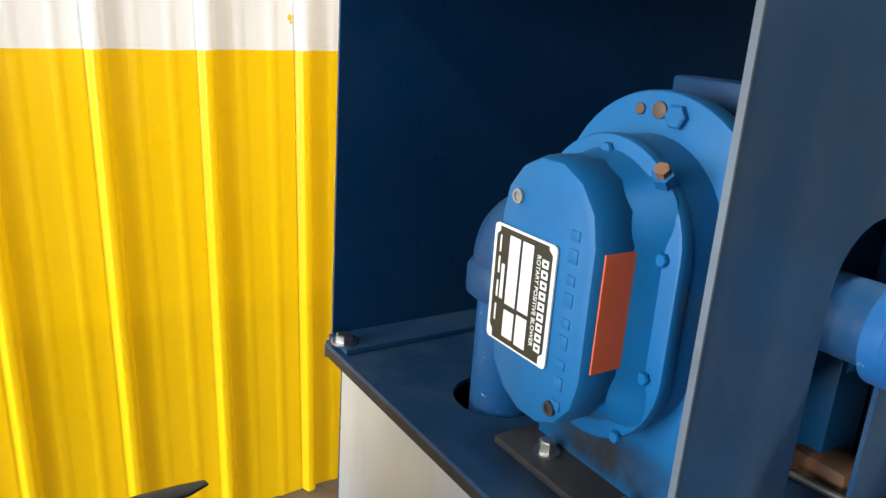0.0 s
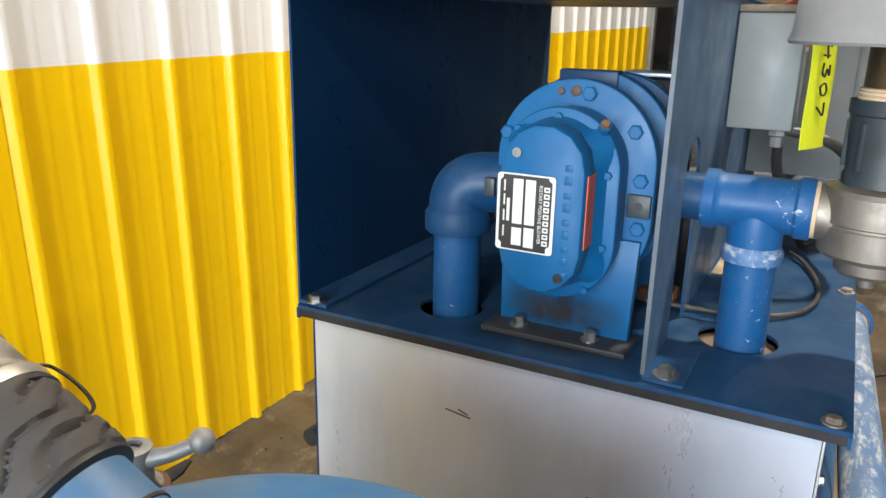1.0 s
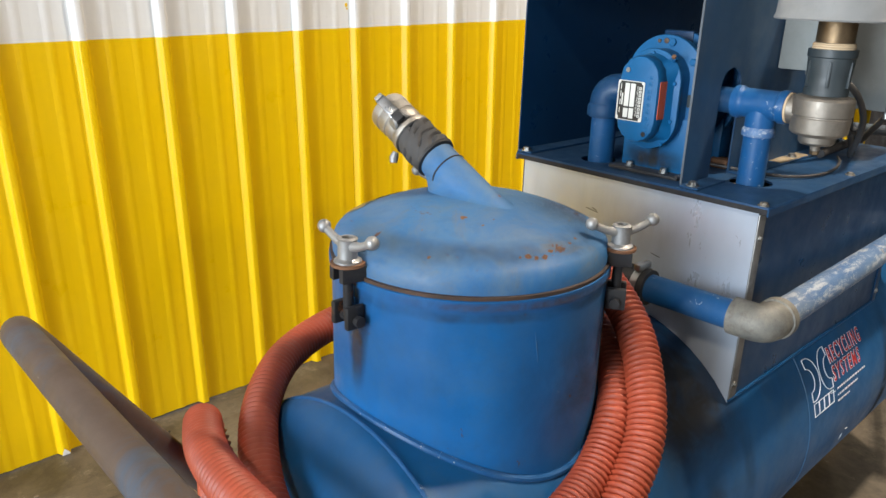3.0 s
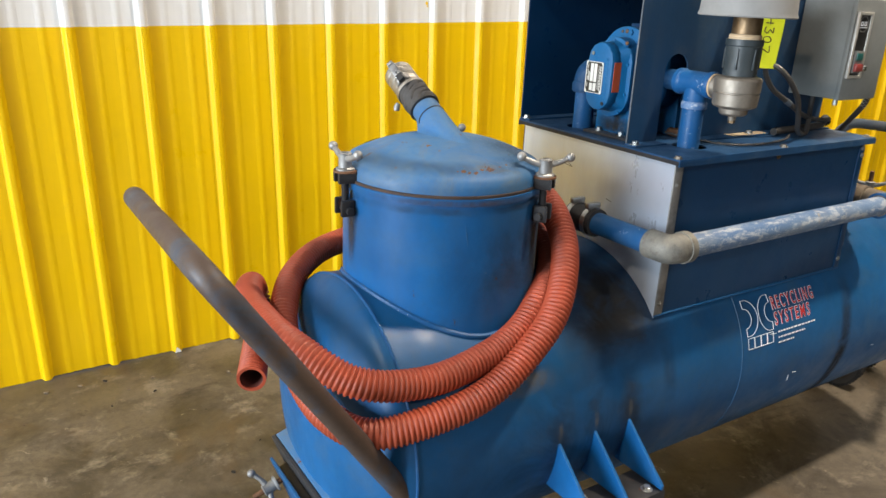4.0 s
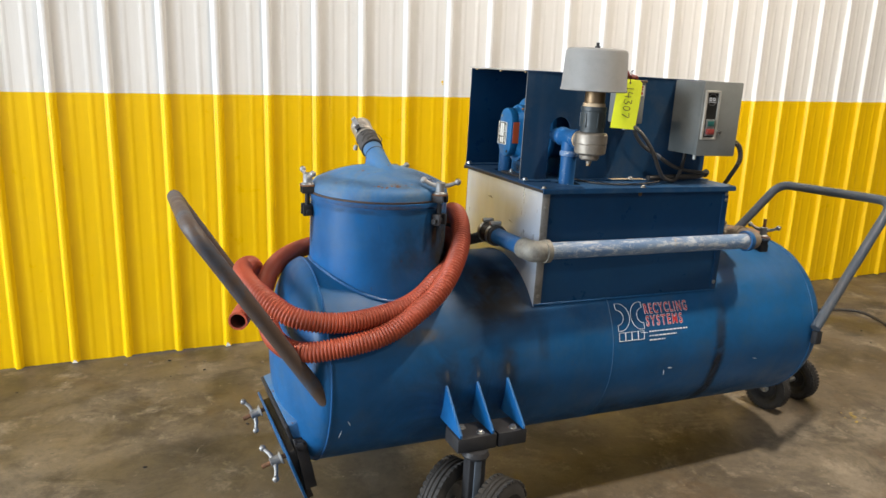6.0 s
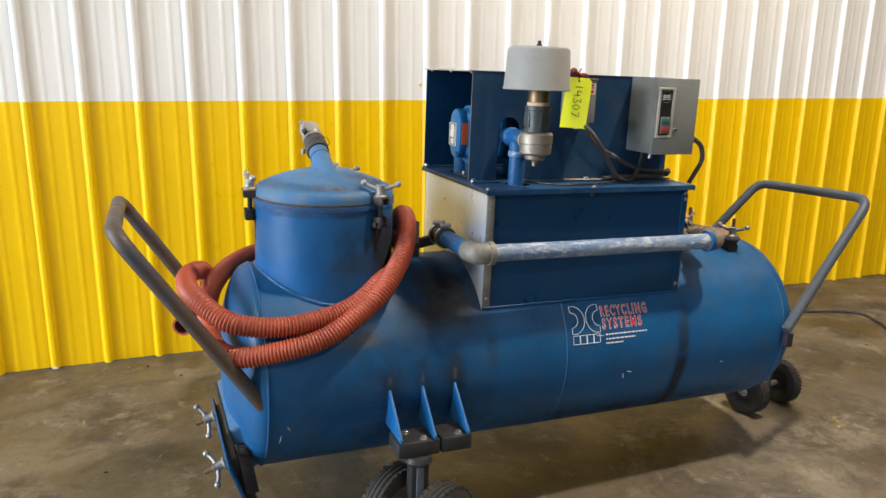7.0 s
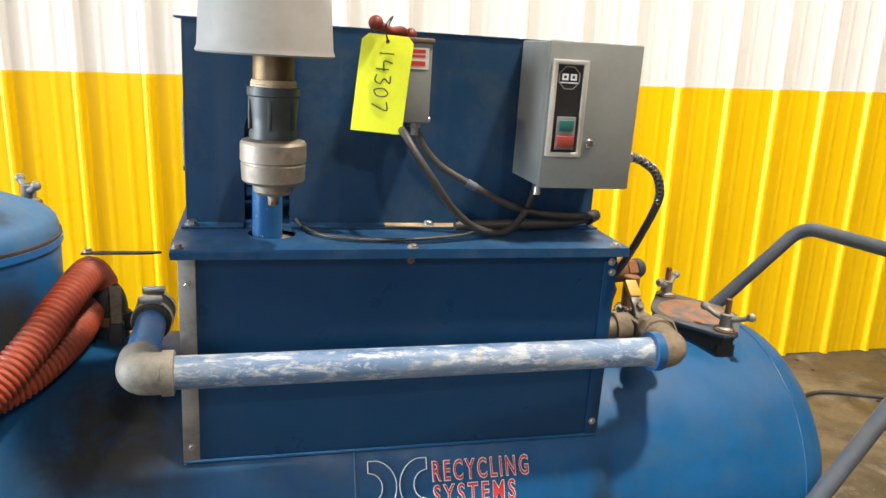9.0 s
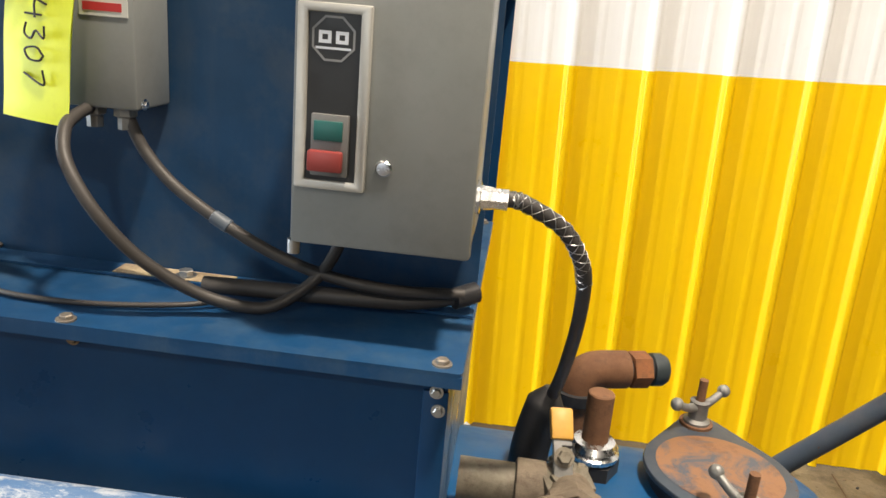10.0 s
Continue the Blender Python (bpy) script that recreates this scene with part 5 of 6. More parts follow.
# ---------------- intake tee, valve and silencer ----------------
tee = thing("intake_pipe", (0.136, 0.094, -0.05), "blue intake riser and tee with scraped paint", "pipe")
part("riser_pipe", rod((0.138, 0.0915, -0.057), (0.138, 0.0915, 0.105), 0.0248, 28), PIPEB, tee, "scuffed blue riser pipe")
part("tee_run", lathe([(0.024, 0), (0.0295, 0.001), (0.0298, 0.003), (0.0298, 0.012), (0.0270, 0.016), (0.0266, 0.022), (0.0266, 0.078), (0.0270, 0.084), (0.0298, 0.087), (0.0298, 0.098), (0.0290, 0.100), (0.024, 0.100)], (0.138, 0.143, 0.147), (0, -1, 0), 40, closed=True), PIPEB, tee, "blue cast tee")
part("tee_branch", lathe([(0.024, 0.058), (0.0262, 0.040), (0.0262, 0.014), (0.0235, 0.013)], (0.138, 0.0915, 0.083), (0, 0, 1), 32), PIPEB, tee)
part("branch_collar", lathe([(0.024, 0.0045), (0.0285, 0.0055), (0.0292, 0.007), (0.0292, 0.016), (0.0285, 0.018), (0.0262, 0.022)], (0.138, 0.0915, 0.084), (0, 0, 1), 32), FLAKE, tee, "collar with flaking white paint")
part("thread_seal", lathe([(0.0215, 0), (0.0272, 0.0005), (0.0272, 0.004), (0.0215, 0.005)], (0.138, 0.0435, 0.147), (0, -1, 0), 28, closed=True), CREAM, tee, "pale sealing thread at the tee")
part("nipple", rod((0.138, 0.050, 0.147), (0.140, 0.020, 0.144), 0.0262, 28), NICKEL, tee)
part("inner_pipe", rod((0.138, 0.138, 0.147), (0.138, 0.30, 0.147), 0.0238, 24), DECKP, tee)

VX, VY = 0.145, -0.011
valve = thing("relief_valve", (VX, VY, 0.10), "tarnished round relief valve below the silencer", "valve")
vb = part("valve_body", lathe([(0, 0.078), (0.008, 0.078), (0.009, 0.086), (0.012, 0.088), (0.026, 0.090), (0.030, 0.094), (0.0315, 0.104), (0.0435, 0.108), (0.0475, 0.112), (0.0490, 0.137), (0.0478, 0.1385), (0.0478, 0.1405), (0.0500, 0.142), (0.0500, 0.168), (0.0470, 0.1725), (0.034, 0.176), (0, 0.176)], (VX, VY, 0), (0, 0, 1), 48), NICKEL, valve, smooth=0.22)
part("drain_plug", bolt((VX, VY, 0.079), (0, 0, -1), 0.008, 0.008, washer=False), BRASS, vb)
part("coupling", lathe([(0.033, 0.174), (0.036, 0.176), (0.036, 0.185), (0.0345, 0.188), (0.0355, 0.210), (0.0372, 0.230), (0.0372, 0.238), (0.0392, 0.240), (0.0392, 0.252), (0.030, 0.253)], (VX, VY, 0), (0, 0, 1), 32), COUPL, valve, "dark iron pipe coupling")
for a in range(0, 360, 60):
    d = Vector((math.cos(radians(a + 20)), math.sin(radians(a + 20)), 0))
    part("rib", block(-0.003, 0.003, -0.0025, 0.0025, 0.190, 0.233, 0.001, m=axes(Vector((VX, VY, 0)) + d * 0.0362, d, d.cross(Vector((0, 0, -1))))), COUPL, valve)
part("thread_ring", lathe([(0.032, 0.2515), (0.0340, 0.2525), (0.0340, 0.255), (0.0325, 0.2558), (0.0340, 0.2566), (0.0340, 0.259), (0.0325, 0.2598), (0.0335, 0.2605), (0.0330, 0.262), (0.029, 0.263)], (VX, VY, 0), (0, 0, 1), 32), CREAM, valve, "pale sealing thread")
part("nipple", rod((VX, VY, 0.262), (VX, VY, 0.305), 0.0305, 28), BRASS, valve, "brown brass nipple")
silencer = thing("intake_silencer", (VX - 0.01, VY - 0.004, 0.30), "grey painted drum-shaped intake silencer", "silencer")
SX, SY, SR = VX - 0.011, VY - 0.003, 0.101
part("can", lathe([(0.03, 0.301), (SR - 0.002, 0.2985), (SR, 0.301), (SR - 0.001, 0.304), (SR - 0.003, 0.309), (SR - 0.009, 0.412), (SR - 0.013, 0.419), (SR - 0.022, 0.4225), (0, 0.4235)], (SX, SY, 0), (0, 0, 1), 56), SILGREY, silencer)
part("stud", rod((SX, SY, 0.423), (SX, SY, 0.440), 0.005, 10), DARK, silencer)
part("stud_nut", lathe([(0, 0.423), (0.009, 0.423), (0.009, 0.430), (0, 0.430)], (SX, SY, 0), (0, 0, 1), 6), DARK, silencer)

# ---------------- starter box, disconnect, tag, cables ----------------
BX0, BX1, BZ0, BZ1, BF = 0.590, 0.7605, 0.1005, 0.348, 0.012
starter = thing("motor_starter_box", (0.67, HF, BZ0), "grey enamelled motor starter box with green and red buttons", "control box")
box = part("enclosure", block(BX0 + 0.002, BX1 - 0.002, BF + 0.012, HF - 0.001, BZ0 + 0.002, BZ1 - 0.002, 0.003), GREY, starter)
part("door", block(BX0, BX1, BF, BF + 0.014, BZ0, BZ1, 0.004), GREY, starter)
PX0, PX1, PZ0, PZ1 = 0.595, 0.660, 0.1565, 0.3180
fr = plate(rounded(PX0, PX1, PZ0, PZ1, 0.002, 3), [rounded(PX0 + 0.0095, PX1 - 0.0095, PZ0 + 0.008, PZ1 - 0.008, 0.001, 3)], 0.007, axes((0, BF - 0.0005, 0), (1, 0, 0), (0, 0, 1)), bevel=0.0015)
bez = part("bezel", fr, SATIN, starter, "bright metal button bezel")
part("insert", block(PX0 + 0.009, PX1 - 0.009, BF - 0.004, BF - 0.0005, PZ0 + 0.007, PZ1 - 0.007), PLATEK, bez, "black insert plate")
part("button_frame", block(PX0 + 0.0155, PX1 - 0.016, BF - 0.010, BF - 0.004, PZ0 + 0.013, PZ0 + 0.068, 0.001), DARKF, bez)
part("green_button", block(PX0 + 0.0185, PX1 - 0.0205, BF - 0.013, BF - 0.010, PZ0 + 0.045, PZ0 + 0.0625, 0.001), GREENB, bez, "green start button")
part("red_button", block(PX0 + 0.0145, PX1 - 0.0195, BF - 0.018, BF - 0.010, PZ0 + 0.018, PZ0 + 0.0365, 0.0015), REDB, bez, "red stop button")
ec = [(0.6265 + 0.0205 * math.cos(radians(22.5 + 45 * i)), 0.2885 + 0.0205 * math.sin(radians(22.5 + 45 * i))) for i in range(8)]
ei = [(0.6265 + 0.0185 * math.cos(radians(22.5 + 45 * i)), 0.2885 + 0.0185 * math.sin(radians(22.5 + 45 * i))) for i in range(8)]
part("emblem", plate(ec, [ei], 0.0006, axes((0, BF - 0.004, 0), (1, 0, 0), (0, 0, 1))), CAST, bez, "pale octagon maker's emblem")
for x0, x1 in ((0.6135, 0.6245), (0.6285, 0.6395)):
    part("emblem_bar", plate([(x0, 0.2845), (x1, 0.2845), (x1, 0.295), (x0, 0.295)], [[(x0 + 0.003, 0.2875), (x1 - 0.003, 0.2875), (x1 - 0.003, 0.292), (x0 + 0.003, 0.292)]], 0.0006, axes((0, BF - 0.004, 0), (1, 0, 0), (0, 0, 1))), WHITEP, bez)
part("emblem_bar", plate([(0.611, 0.2795), (0.642, 0.2795), (0.642, 0.2815), (0.611, 0.2815)], [], 0.0006, axes((0, BF - 0.004, 0), (1, 0, 0), (0, 0, 1))), WHITEP, bez)
part("cover_screw", lathe([(0, 0), (0.0075, 0), (0.0078, 0.003), (0.006, 0.005), (0, 0.0055)], (0.676, BF, 0.180), (0, -1, 0), 18), CHROME, starter)
part("bottom_screw", rod((0.592, 0.02, BZ0 + 0.002), (0.592, 0.02, BZ0 - 0.012), 0.006, 12), STEEL, starter)
part("cable_gland", lathe([(0, 0), (0.017, 0), (0.017, 0.004), (0.0125, 0.005), (0.0115, 0.014), (0.0105, 0.019), (0.0105, 0.031), (0, 0.031)], (BX1 - 0.002, 0.068, 0.150), (1, 0, 0), 8), CHROME, starter)

DX0, DX1, DZ0, DZ1, DF = 0.322, 0.408, 0.197, 0.330, 0.083
disc = thing("disconnect_switch", (0.37, HF, DZ0), "small grey disconnect switch box with a dark red lever", "switch")
part("enclosure", block(DX0, DX1, DF, HF - 0.001, DZ0, DZ1, 0.003), GREY, disc)
part("top_flange", block(DX0 - 0.004, DX1 + 0.003, DF - 0.003, HF - 0.001, DZ1, DZ1 + 0.008, 0.002), RUSTL, disc, "rust-stained top edge")
lb = part("label", block(DX0 + 0.03, DX1 - 0.006, DF - 0.001, DF + 0.001, DZ1 - 0.043, DZ1 - 0.008), PLATEW, disc, "cream label with red print")
for z, h in ((DZ1 - 0.017, 0.006), (DZ1 - 0.024, 0.004), (DZ1 - 0.038, 0.008)):
    part("print_bar", block(DX0 + 0.034, DX1 - 0.012, DF - 0.0015, DF - 0.001, z, z + h), REDP, lb)
lev = part("lever", tube(bend([(0.375, 0.11, DZ1 + 0.006), (0.355, 0.09, DZ1 + 0.018), (0.335, 0.075, DZ1 + 0.014), (0.312, 0.07, DZ1 + 0.024)], 0.01, 4), 0.0075, 12), REDK, disc, "dark red hooked lever")
bm = bmesh.new()
bmesh.ops.create_uvsphere(bm, u_segments=16, v_segments=10, radius=0.0125, matrix=Matrix.Translation((0.308, 0.068, DZ1 + 0.026)))
part("lever_ball", bm, REDK, lev)
bm = bmesh.new()
bmesh.ops.create_uvsphere(bm, u_segments=16, v_segments=10, radius=0.011, matrix=Matrix.Translation((0.372, 0.10, DZ1 + 0.012)))
part("lever_ball", bm, REDK, lev)
for x in (0.352, 0.386):
    part("cable_gland", lathe([(0.012, 0), (0.012, 0.008), (0.0085, 0.010), (0.0085, 0.022), (0, 0.022)], (x, 0.100, DZ0), (0, 0, -1), 8), CASTG, disc)
part("screw", bolt((DX1 + 0.001, DF + 0.012, DZ0 + 0.006), (1, 0, 0), 0.004, 0.004), CHROME, disc)

# paper tag on a twist of wire
tag = thing("lot_tag", (0.32, 0.058, 0.18), "fluorescent yellow card tag with black handwritten 14307", "tag")
TGM = axes((0.272, 0.070, 0.1835), (0.96, -0.25, -0.04), (0.11, 0.07, 0.99))
outl = [(0, 0), (0.085, 0), (0.085, 0.148), (0.075, 0.158), (0.010, 0.158), (0, 0.148)]
tmp = plate(outl, [circle(0.0425, 0.147, 0.0035, 14)], 0.0006, Matrix())
bmesh.ops.subdivide_edges(tmp, edges=[e for e in tmp.edges if e.calc_length() > 0.03], cuts=6, use_grid_fill=True)
for v in tmp.verts:
    v.co.z += 0.006 * math.sin((v.co.y / 0.158) * 2.4) ** 2 + 0.003 * math.sin(v.co.x / 0.085 * 3.1)
bmesh.ops.transform(tmp, matrix=TGM, verts=tmp.verts)
card = part("card", tmp, TAGY, tag)
part("eyelet", lathe([(0.0035, 0), (0.0085, 0), (0.0085, 0.0012), (0.0035, 0.0012)], TGM @ Vector((0.0425, 0.147, 0.0035)), TGM.to_3x3() @ Vector((0, 0, 1)), 16, closed=True), RUST, tag, "brown reinforced eyelet")
DIGITS = {"1": [[(0, 0.1), (0, 1)]], "4": [[(0.1, 1), (0, 0.45), (0.62, 0.5)], [(0.5, 0.8), (0.5, 0)]], "3": [[(0.05, 0.95), (0.5, 0.95), (0.25, 0.58), (0.55, 0.35), (0.4, 0.02), (0.0, 0.08)]],
          "0": [[(0.3, 0.95), (0.02, 0.6), (0.15, 0.05), (0.48, 0.25), (0.5, 0.75), (0.3, 0.95)]], "7": [[(0, 0.9), (0.55, 0.95), (0.2, 0.0)]]}
ink = bmesh.new()
yy = 0.128
for dg in "14307":
    for st in DIGITS[dg]:
        pts = spline([(0.030 + p[1] * 0.026, yy - p[0] * 0.026, 0) for p in st], 5) if len(st) > 2 else [Vector((0.030 + p[1] * 0.026, yy - p[0] * 0.026, 0)) for p in st]
        dense = [a.lerp(b, k / 3) for a, b in zip(pts, pts[1:]) for k in range(3)] + [pts[-1]]
        for v in dense:
            v.z = 0.0008 + 0.006 * math.sin((v.y / 0.158) * 2.4) ** 2 + 0.003 * math.sin(v.x / 0.085 * 3.1)
        tube(dense, 0.0011, 6, True, ink)
    yy -= 0.0125 if dg == "1" else 0.0215
bmesh.ops.transform(ink, matrix=TGM, verts=ink.verts)
part("handwriting", ink, INK, card, "handwritten number 14307 in black marker")
part("wire_tie", tube(spline([TGM @ Vector((0.0425, 0.147, 0.004)), (0.322, 0.055, 0.352), (0.335, 0.066, 0.368), (0.330, 0.076, 0.352), TGM @ Vector((0.0425, 0.149, -0.003))], 6), 0.0013, 6), DARK, tag)


def cable(name, label, pts, r, category="cable", mat=None, machine=True, n=10):
    root = thing(name, pts[0], label, category, machine=machine)
    part("jacket", tube(spline(pts, n), r, 12), mat or CABLE, root)
    return root


cable("power_cable", "thick black rubber cable sagging to the deck", [(0.352, 0.094, 0.196), (0.354, 0.060, 0.190), (0.359, 0.034, 0.180), (0.373, 0.012, 0.154), (0.403, 0.004, 0.112), (0.439, 0.016, 0.066), (0.485, 0.040, 0.027), (0.530, 0.055, 0.011), (0.563, 0.064, 0.014), (0.598, 0.085, 0.040), (0.617, 0.098, 0.074), (0.622, 0.100, 0.104)], 0.0065)
drape = cable("power_cable", "thick black rubber cable draped to the deck edge", [(0.387, 0.104, 0.192), (0.392, 0.100, 0.180), (0.407, 0.100, 0.152), (0.440, 0.096, 0.120), (0.498, 0.086, 0.088), (0.557, 0.087, 0.059), (0.616, 0.088, 0.042), (0.682, 0.092, 0.034), (0.752, 0.120, 0.028)], 0.0065)
part("joint_tape", rod((0.484, 0.0881, 0.0950), (0.503, 0.0858, 0.0855), 0.0078, 14, 0.001), WORN, drape, "worn grey tape at the joint")
bd = cable("cable_bundle", "bundle of black cables tied along the deck", [(0.47, 0.096, 0.014), (0.53, 0.098, 0.015), (0.60, 0.100, 0.016), (0.69, 0.108, 0.017), (0.745, 0.128, 0.022)], 0.0095)
part("cable_end", tube([(0.742, 0.12, 0.022), (0.765, 0.138, 0.026)], 0.012, 12), DARK, bd)
cable("thin_cable", "thin dark cable lying in a loop on the deck", [(0.18, 0.20, 0.012), (0.205, 0.10, 0.006), (0.24, 0.05, 0.005), (0.30, 0.028, 0.005), (0.38, 0.03, 0.005), (0.46, 0.05, 0.006), (0.50, 0.07, 0.008)], 0.0030)
arm = cable("armoured_cable", "black cable with a woven wire grip curving down to the tank", [(0.780, 0.068, 0.150), (0.803, 0.070, 0.149), (0.845, 0.078, 0.126), (0.868, 0.088, 0.093), (0.877, 0.102, 0.061), (0.881, 0.150, -0.009), (0.878, 0.205, -0.09), (0.873, 0.250, -0.146)], 0.0080)
gp = spline([(0.795, 0.069, 0.150), (0.803, 0.070, 0.149), (0.845, 0.078, 0.126), (0.868, 0.088, 0.093), (0.877, 0.102, 0.061)], 24)
for s in (-1, 1):
    for k in range(3):
        pts = []
        for i, p in enumerate(gp):
            tdir = (gp[min(i + 1, len(gp) - 1)] - gp[max(i - 1, 0)]).normalized()
            u = tdir.cross(Vector((0, 1, 0))).normalized()
            w = tdir.cross(u)
            a = s * i * 0.33 + k * 2.094
            pts.append(p + (u * math.cos(a) + w * math.sin(a)) * 0.0084)
        part("wire_strand", tube(pts, 0.0005, 5, True), STEEL, arm, "steel strand of the wire grip")

# ---------------- front vent pipe ----------------
FY, FZ = -0.060, -0.183
vent = thing("vent_pipe", (0.4, FY, FZ), "long horizontal pipe with flaking blue and white paint", "pipe")
part("pipe", rod((-0.02, FY, FZ), (0.832, -0.034, FZ - 0.009), 0.0262, 28), FLAKE, vent, "flaking painted pipe")
part("elbow", tube(bend([(-0.012, FY, FZ), (-0.058, FY, FZ), (-0.060, FY + 0.055, FZ)], 0.042, 12), 0.0325, 26), DUSTY, vent, "dusty grey-tan elbow")
part("collar", lathe([(0.030, 0), (0.0355, 0.001), (0.0355, 0.018), (0.030, 0.02)], (-0.022, FY, FZ), (1, 0, 0), 26, closed=True), DUSTY, vent)
part("back_pipe", rod((-0.060, FY + 0.04, FZ), (-0.064, 0.20, FZ), 0.0262, 26), PIPEB, vent, "dirty dark blue pipe")
sl = part("rubber_sleeve", lathe([(0.026, 0), (0.0335, 0.001), (0.034, 0.085), (0.026, 0.087)], (-0.063, 0.155, FZ), (0, 1, 0), 26), RUBBER, vent, "black rubber sleeve with hose clamps")
for y in (0.168, 0.222):
    part("hose_clamp", lathe([(0.0345, 0), (0.0362, 0), (0.0362, 0.013), (0.0345, 0.013)], (-0.063, y, FZ), (0, 1, 0), 26, closed=True), STEEL, sl)
    part("clamp_screw", block(-0.085, -0.045, y, y + 0.014, FZ + 0.033, FZ + 0.046, 0.003), STEEL, sl)
part("elbow", tube(bend([(0.822, -0.0345, FZ - 0.009), (0.870, -0.032, FZ - 0.009), (0.876, 0.05, FZ - 0.010)], 0.040, 12), 0.0320, 26), RUSTL, vent, "rust-brown elbow")
part("collar", lathe([(0.030, 0), (0.036, 0.001), (0.036, 0.018), (0.030, 0.02)], (0.820, -0.0345, FZ - 0.009), (1, 0.03, 0), 26, closed=True), PIPEB, vent)
part("collar", lathe([(0.030, 0), (0.0365, 0.001), (0.0365, 0.018), (0.030, 0.02)], (0.875, 0.030, FZ - 0.010), (0, 1, 0), 26, closed=True), RUSTL, vent)

# ball valve between drum and cabinet
bv = thing("ball_valve", (-0.12, 0.29, CZ + TR), "dark greasy ball valve between drum and cabinet", "valve")
part("valve_body", lathe([(0, 0), (0.024, 0), (0.026, 0.010), (0.034, 0.018), (0.036, 0.034), (0.030, 0.048), (0.022, 0.054), (0, 0.056)], (-0.156, 0.31, -0.262), (0, 0, 1), 28), DARK, bv)
part("elbow", tube(bend([(-0.158, 0.310, -0.265), (-0.158, 0.310, -0.176), (-0.215, 0.345, -0.170)], 0.05, 10), 0.034, 26), DARK, bv, "dark rusty iron elbow at the hose end")
part("elbow_lip", lathe([(0.034, 0), (0.040, 0.001), (0.040, 0.016), (0.034, 0.018)], (-0.158, 0.310, -0.232), (0, 0, 1), 26, closed=True), RUST, bv)
part("side_port", rod((-0.15, 0.30, -0.236), (-0.066, 0.252, -0.205), 0.018, 18), DARK, bv)
part("clamp_post", block(-0.146, -0.126, 0.244, 0.258, -0.215, -0.142, 0.003), RUSTL, bv, "upright tan clamp post")
part("post_foot", block(-0.150, -0.124, 0.242, 0.266, -0.262, -0.214, 0.005), DARK, bv)

rv = thing("rear_valve", (-0.258, 0.54, -0.30), "dark valve behind the drum with a flat steel lever", "valve")
part("stub_pipe", tube(bend([(-0.258, 0.50, -0.345), (-0.258, 0.60, -0.285), (-0.258, 0.64, -0.240)], 0.04, 6), 0.018, 18), DARK, rv)
part("valve_body", lathe([(0, 0), (0.020, 0), (0.023, 0.005), (0.018, 0.012), (0.018, 0.026), (0.008, 0.032), (0.007, 0.052), (0, 0.052)], (-0.258, 0.64, -0.246), (0, 0, 1), 8), DARK, rv)
rl = part("lever", plate([(-0.272, 0.630), (-0.145, 0.630), (-0.118, 0.632), (-0.096, 0.642), (-0.098, 0.650), (-0.125, 0.653), (-0.272, 0.654)], [], 0.004, Matrix.Translation((0, 0, -0.1885)), bevel=0.0015), DARK, rv, "flat dark steel lever with a slanted end")
part("lever_nut", bolt((-0.258, 0.642, -0.1835), (0, 0, 1), 0.008, 0.008), STEEL, rl)

# pipework behind the cabinet's far end
pw = thing("drain_pipework", (0.90, 0.09, CZ + TR), "grey and rusty pipe fittings with a yellow-handled ball valve", "pipework")
OFFSET[pw.name] = OFFSET[pw.name] - Vector((0.009, 0.014, -0.006))
part("union", lathe([(0.034, 0), (0.040, 0.003), (0.040, 0.024), (0.036, 0.028), (0.036, 0.036), (0.033, 0.038)], (0.890, 0.044, FZ - 0.010), (0, 1, -0.25), 8), RUSTL, pw)
part("elbow", tube(bend([(0.890, 0.072, FZ - 0.014), (0.890, 0.128, FZ - 0.027), (0.85, 0.130, FZ - 0.028)], 0.03, 8), 0.031, 24), RUSTL, pw)
part("coupling", lathe([(0.03, 0), (0.034, 0.002), (0.034, 0.036), (0.03, 0.038)], (0.862, 0.130, FZ - 0.028), (-1, 0, 0), 24), RUSTL, pw, "dusty pipe coupling")
part("nipple", rod((0.83, 0.130, FZ - 0.028), (0.757, 0.130, FZ - 0.028), 0.0275, 24), GREASY, pw)
bod = part("valve_body", lathe([(0, 0), (0.026, 0), (0.028, 0.006), (0.023, 0.012), (0.030, 0.020), (0.030, 0.040), (0.022, 0.050), (0.015, 0.056), (0, 0.056)], (0.882, 0.135, -0.232), (0, 0, 1), 8), GREASY, pw, "greasy brass ball valve")
part("body_flange", block(-0.030, 0.030, -0.018, 0.018, -0.008, 0.008, 0.003, m=axes((0.885, 0.118, -0.190), (0.9, 0.3, 0), (-0.3, 0.9, 0.2))), GREASY, bod)
part("valve_stem", rod((0.882, 0.135, -0.178), (0.880, 0.140, -0.150), 0.010, 12), DARK, pw)
hd = part("valve_handle", block(-0.0115, 0.0115, -0.034, 0.030, -0.004, 0.004, 0.002, m=axes((0.876, 0.132, -0.156), (1, 0.1, 0), (-0.1, 0.55, 0.75))), CASTG, pw, "worn grey valve lever")
part("lever_nut", bolt((0.878, 0.124, -0.160), (0.1, -0.8, 0.6), 0.0085, 0.009), GREASY, hd)
part("lever_stop", block(-0.016, 0.016, -0.008, 0.008, -0.006, 0.006, 0.002, m=axes((0.880, 0.116, -0.184), (0.8, 0.6, 0), (-0.6, 0.8, 0.3))), GREASY, hd)
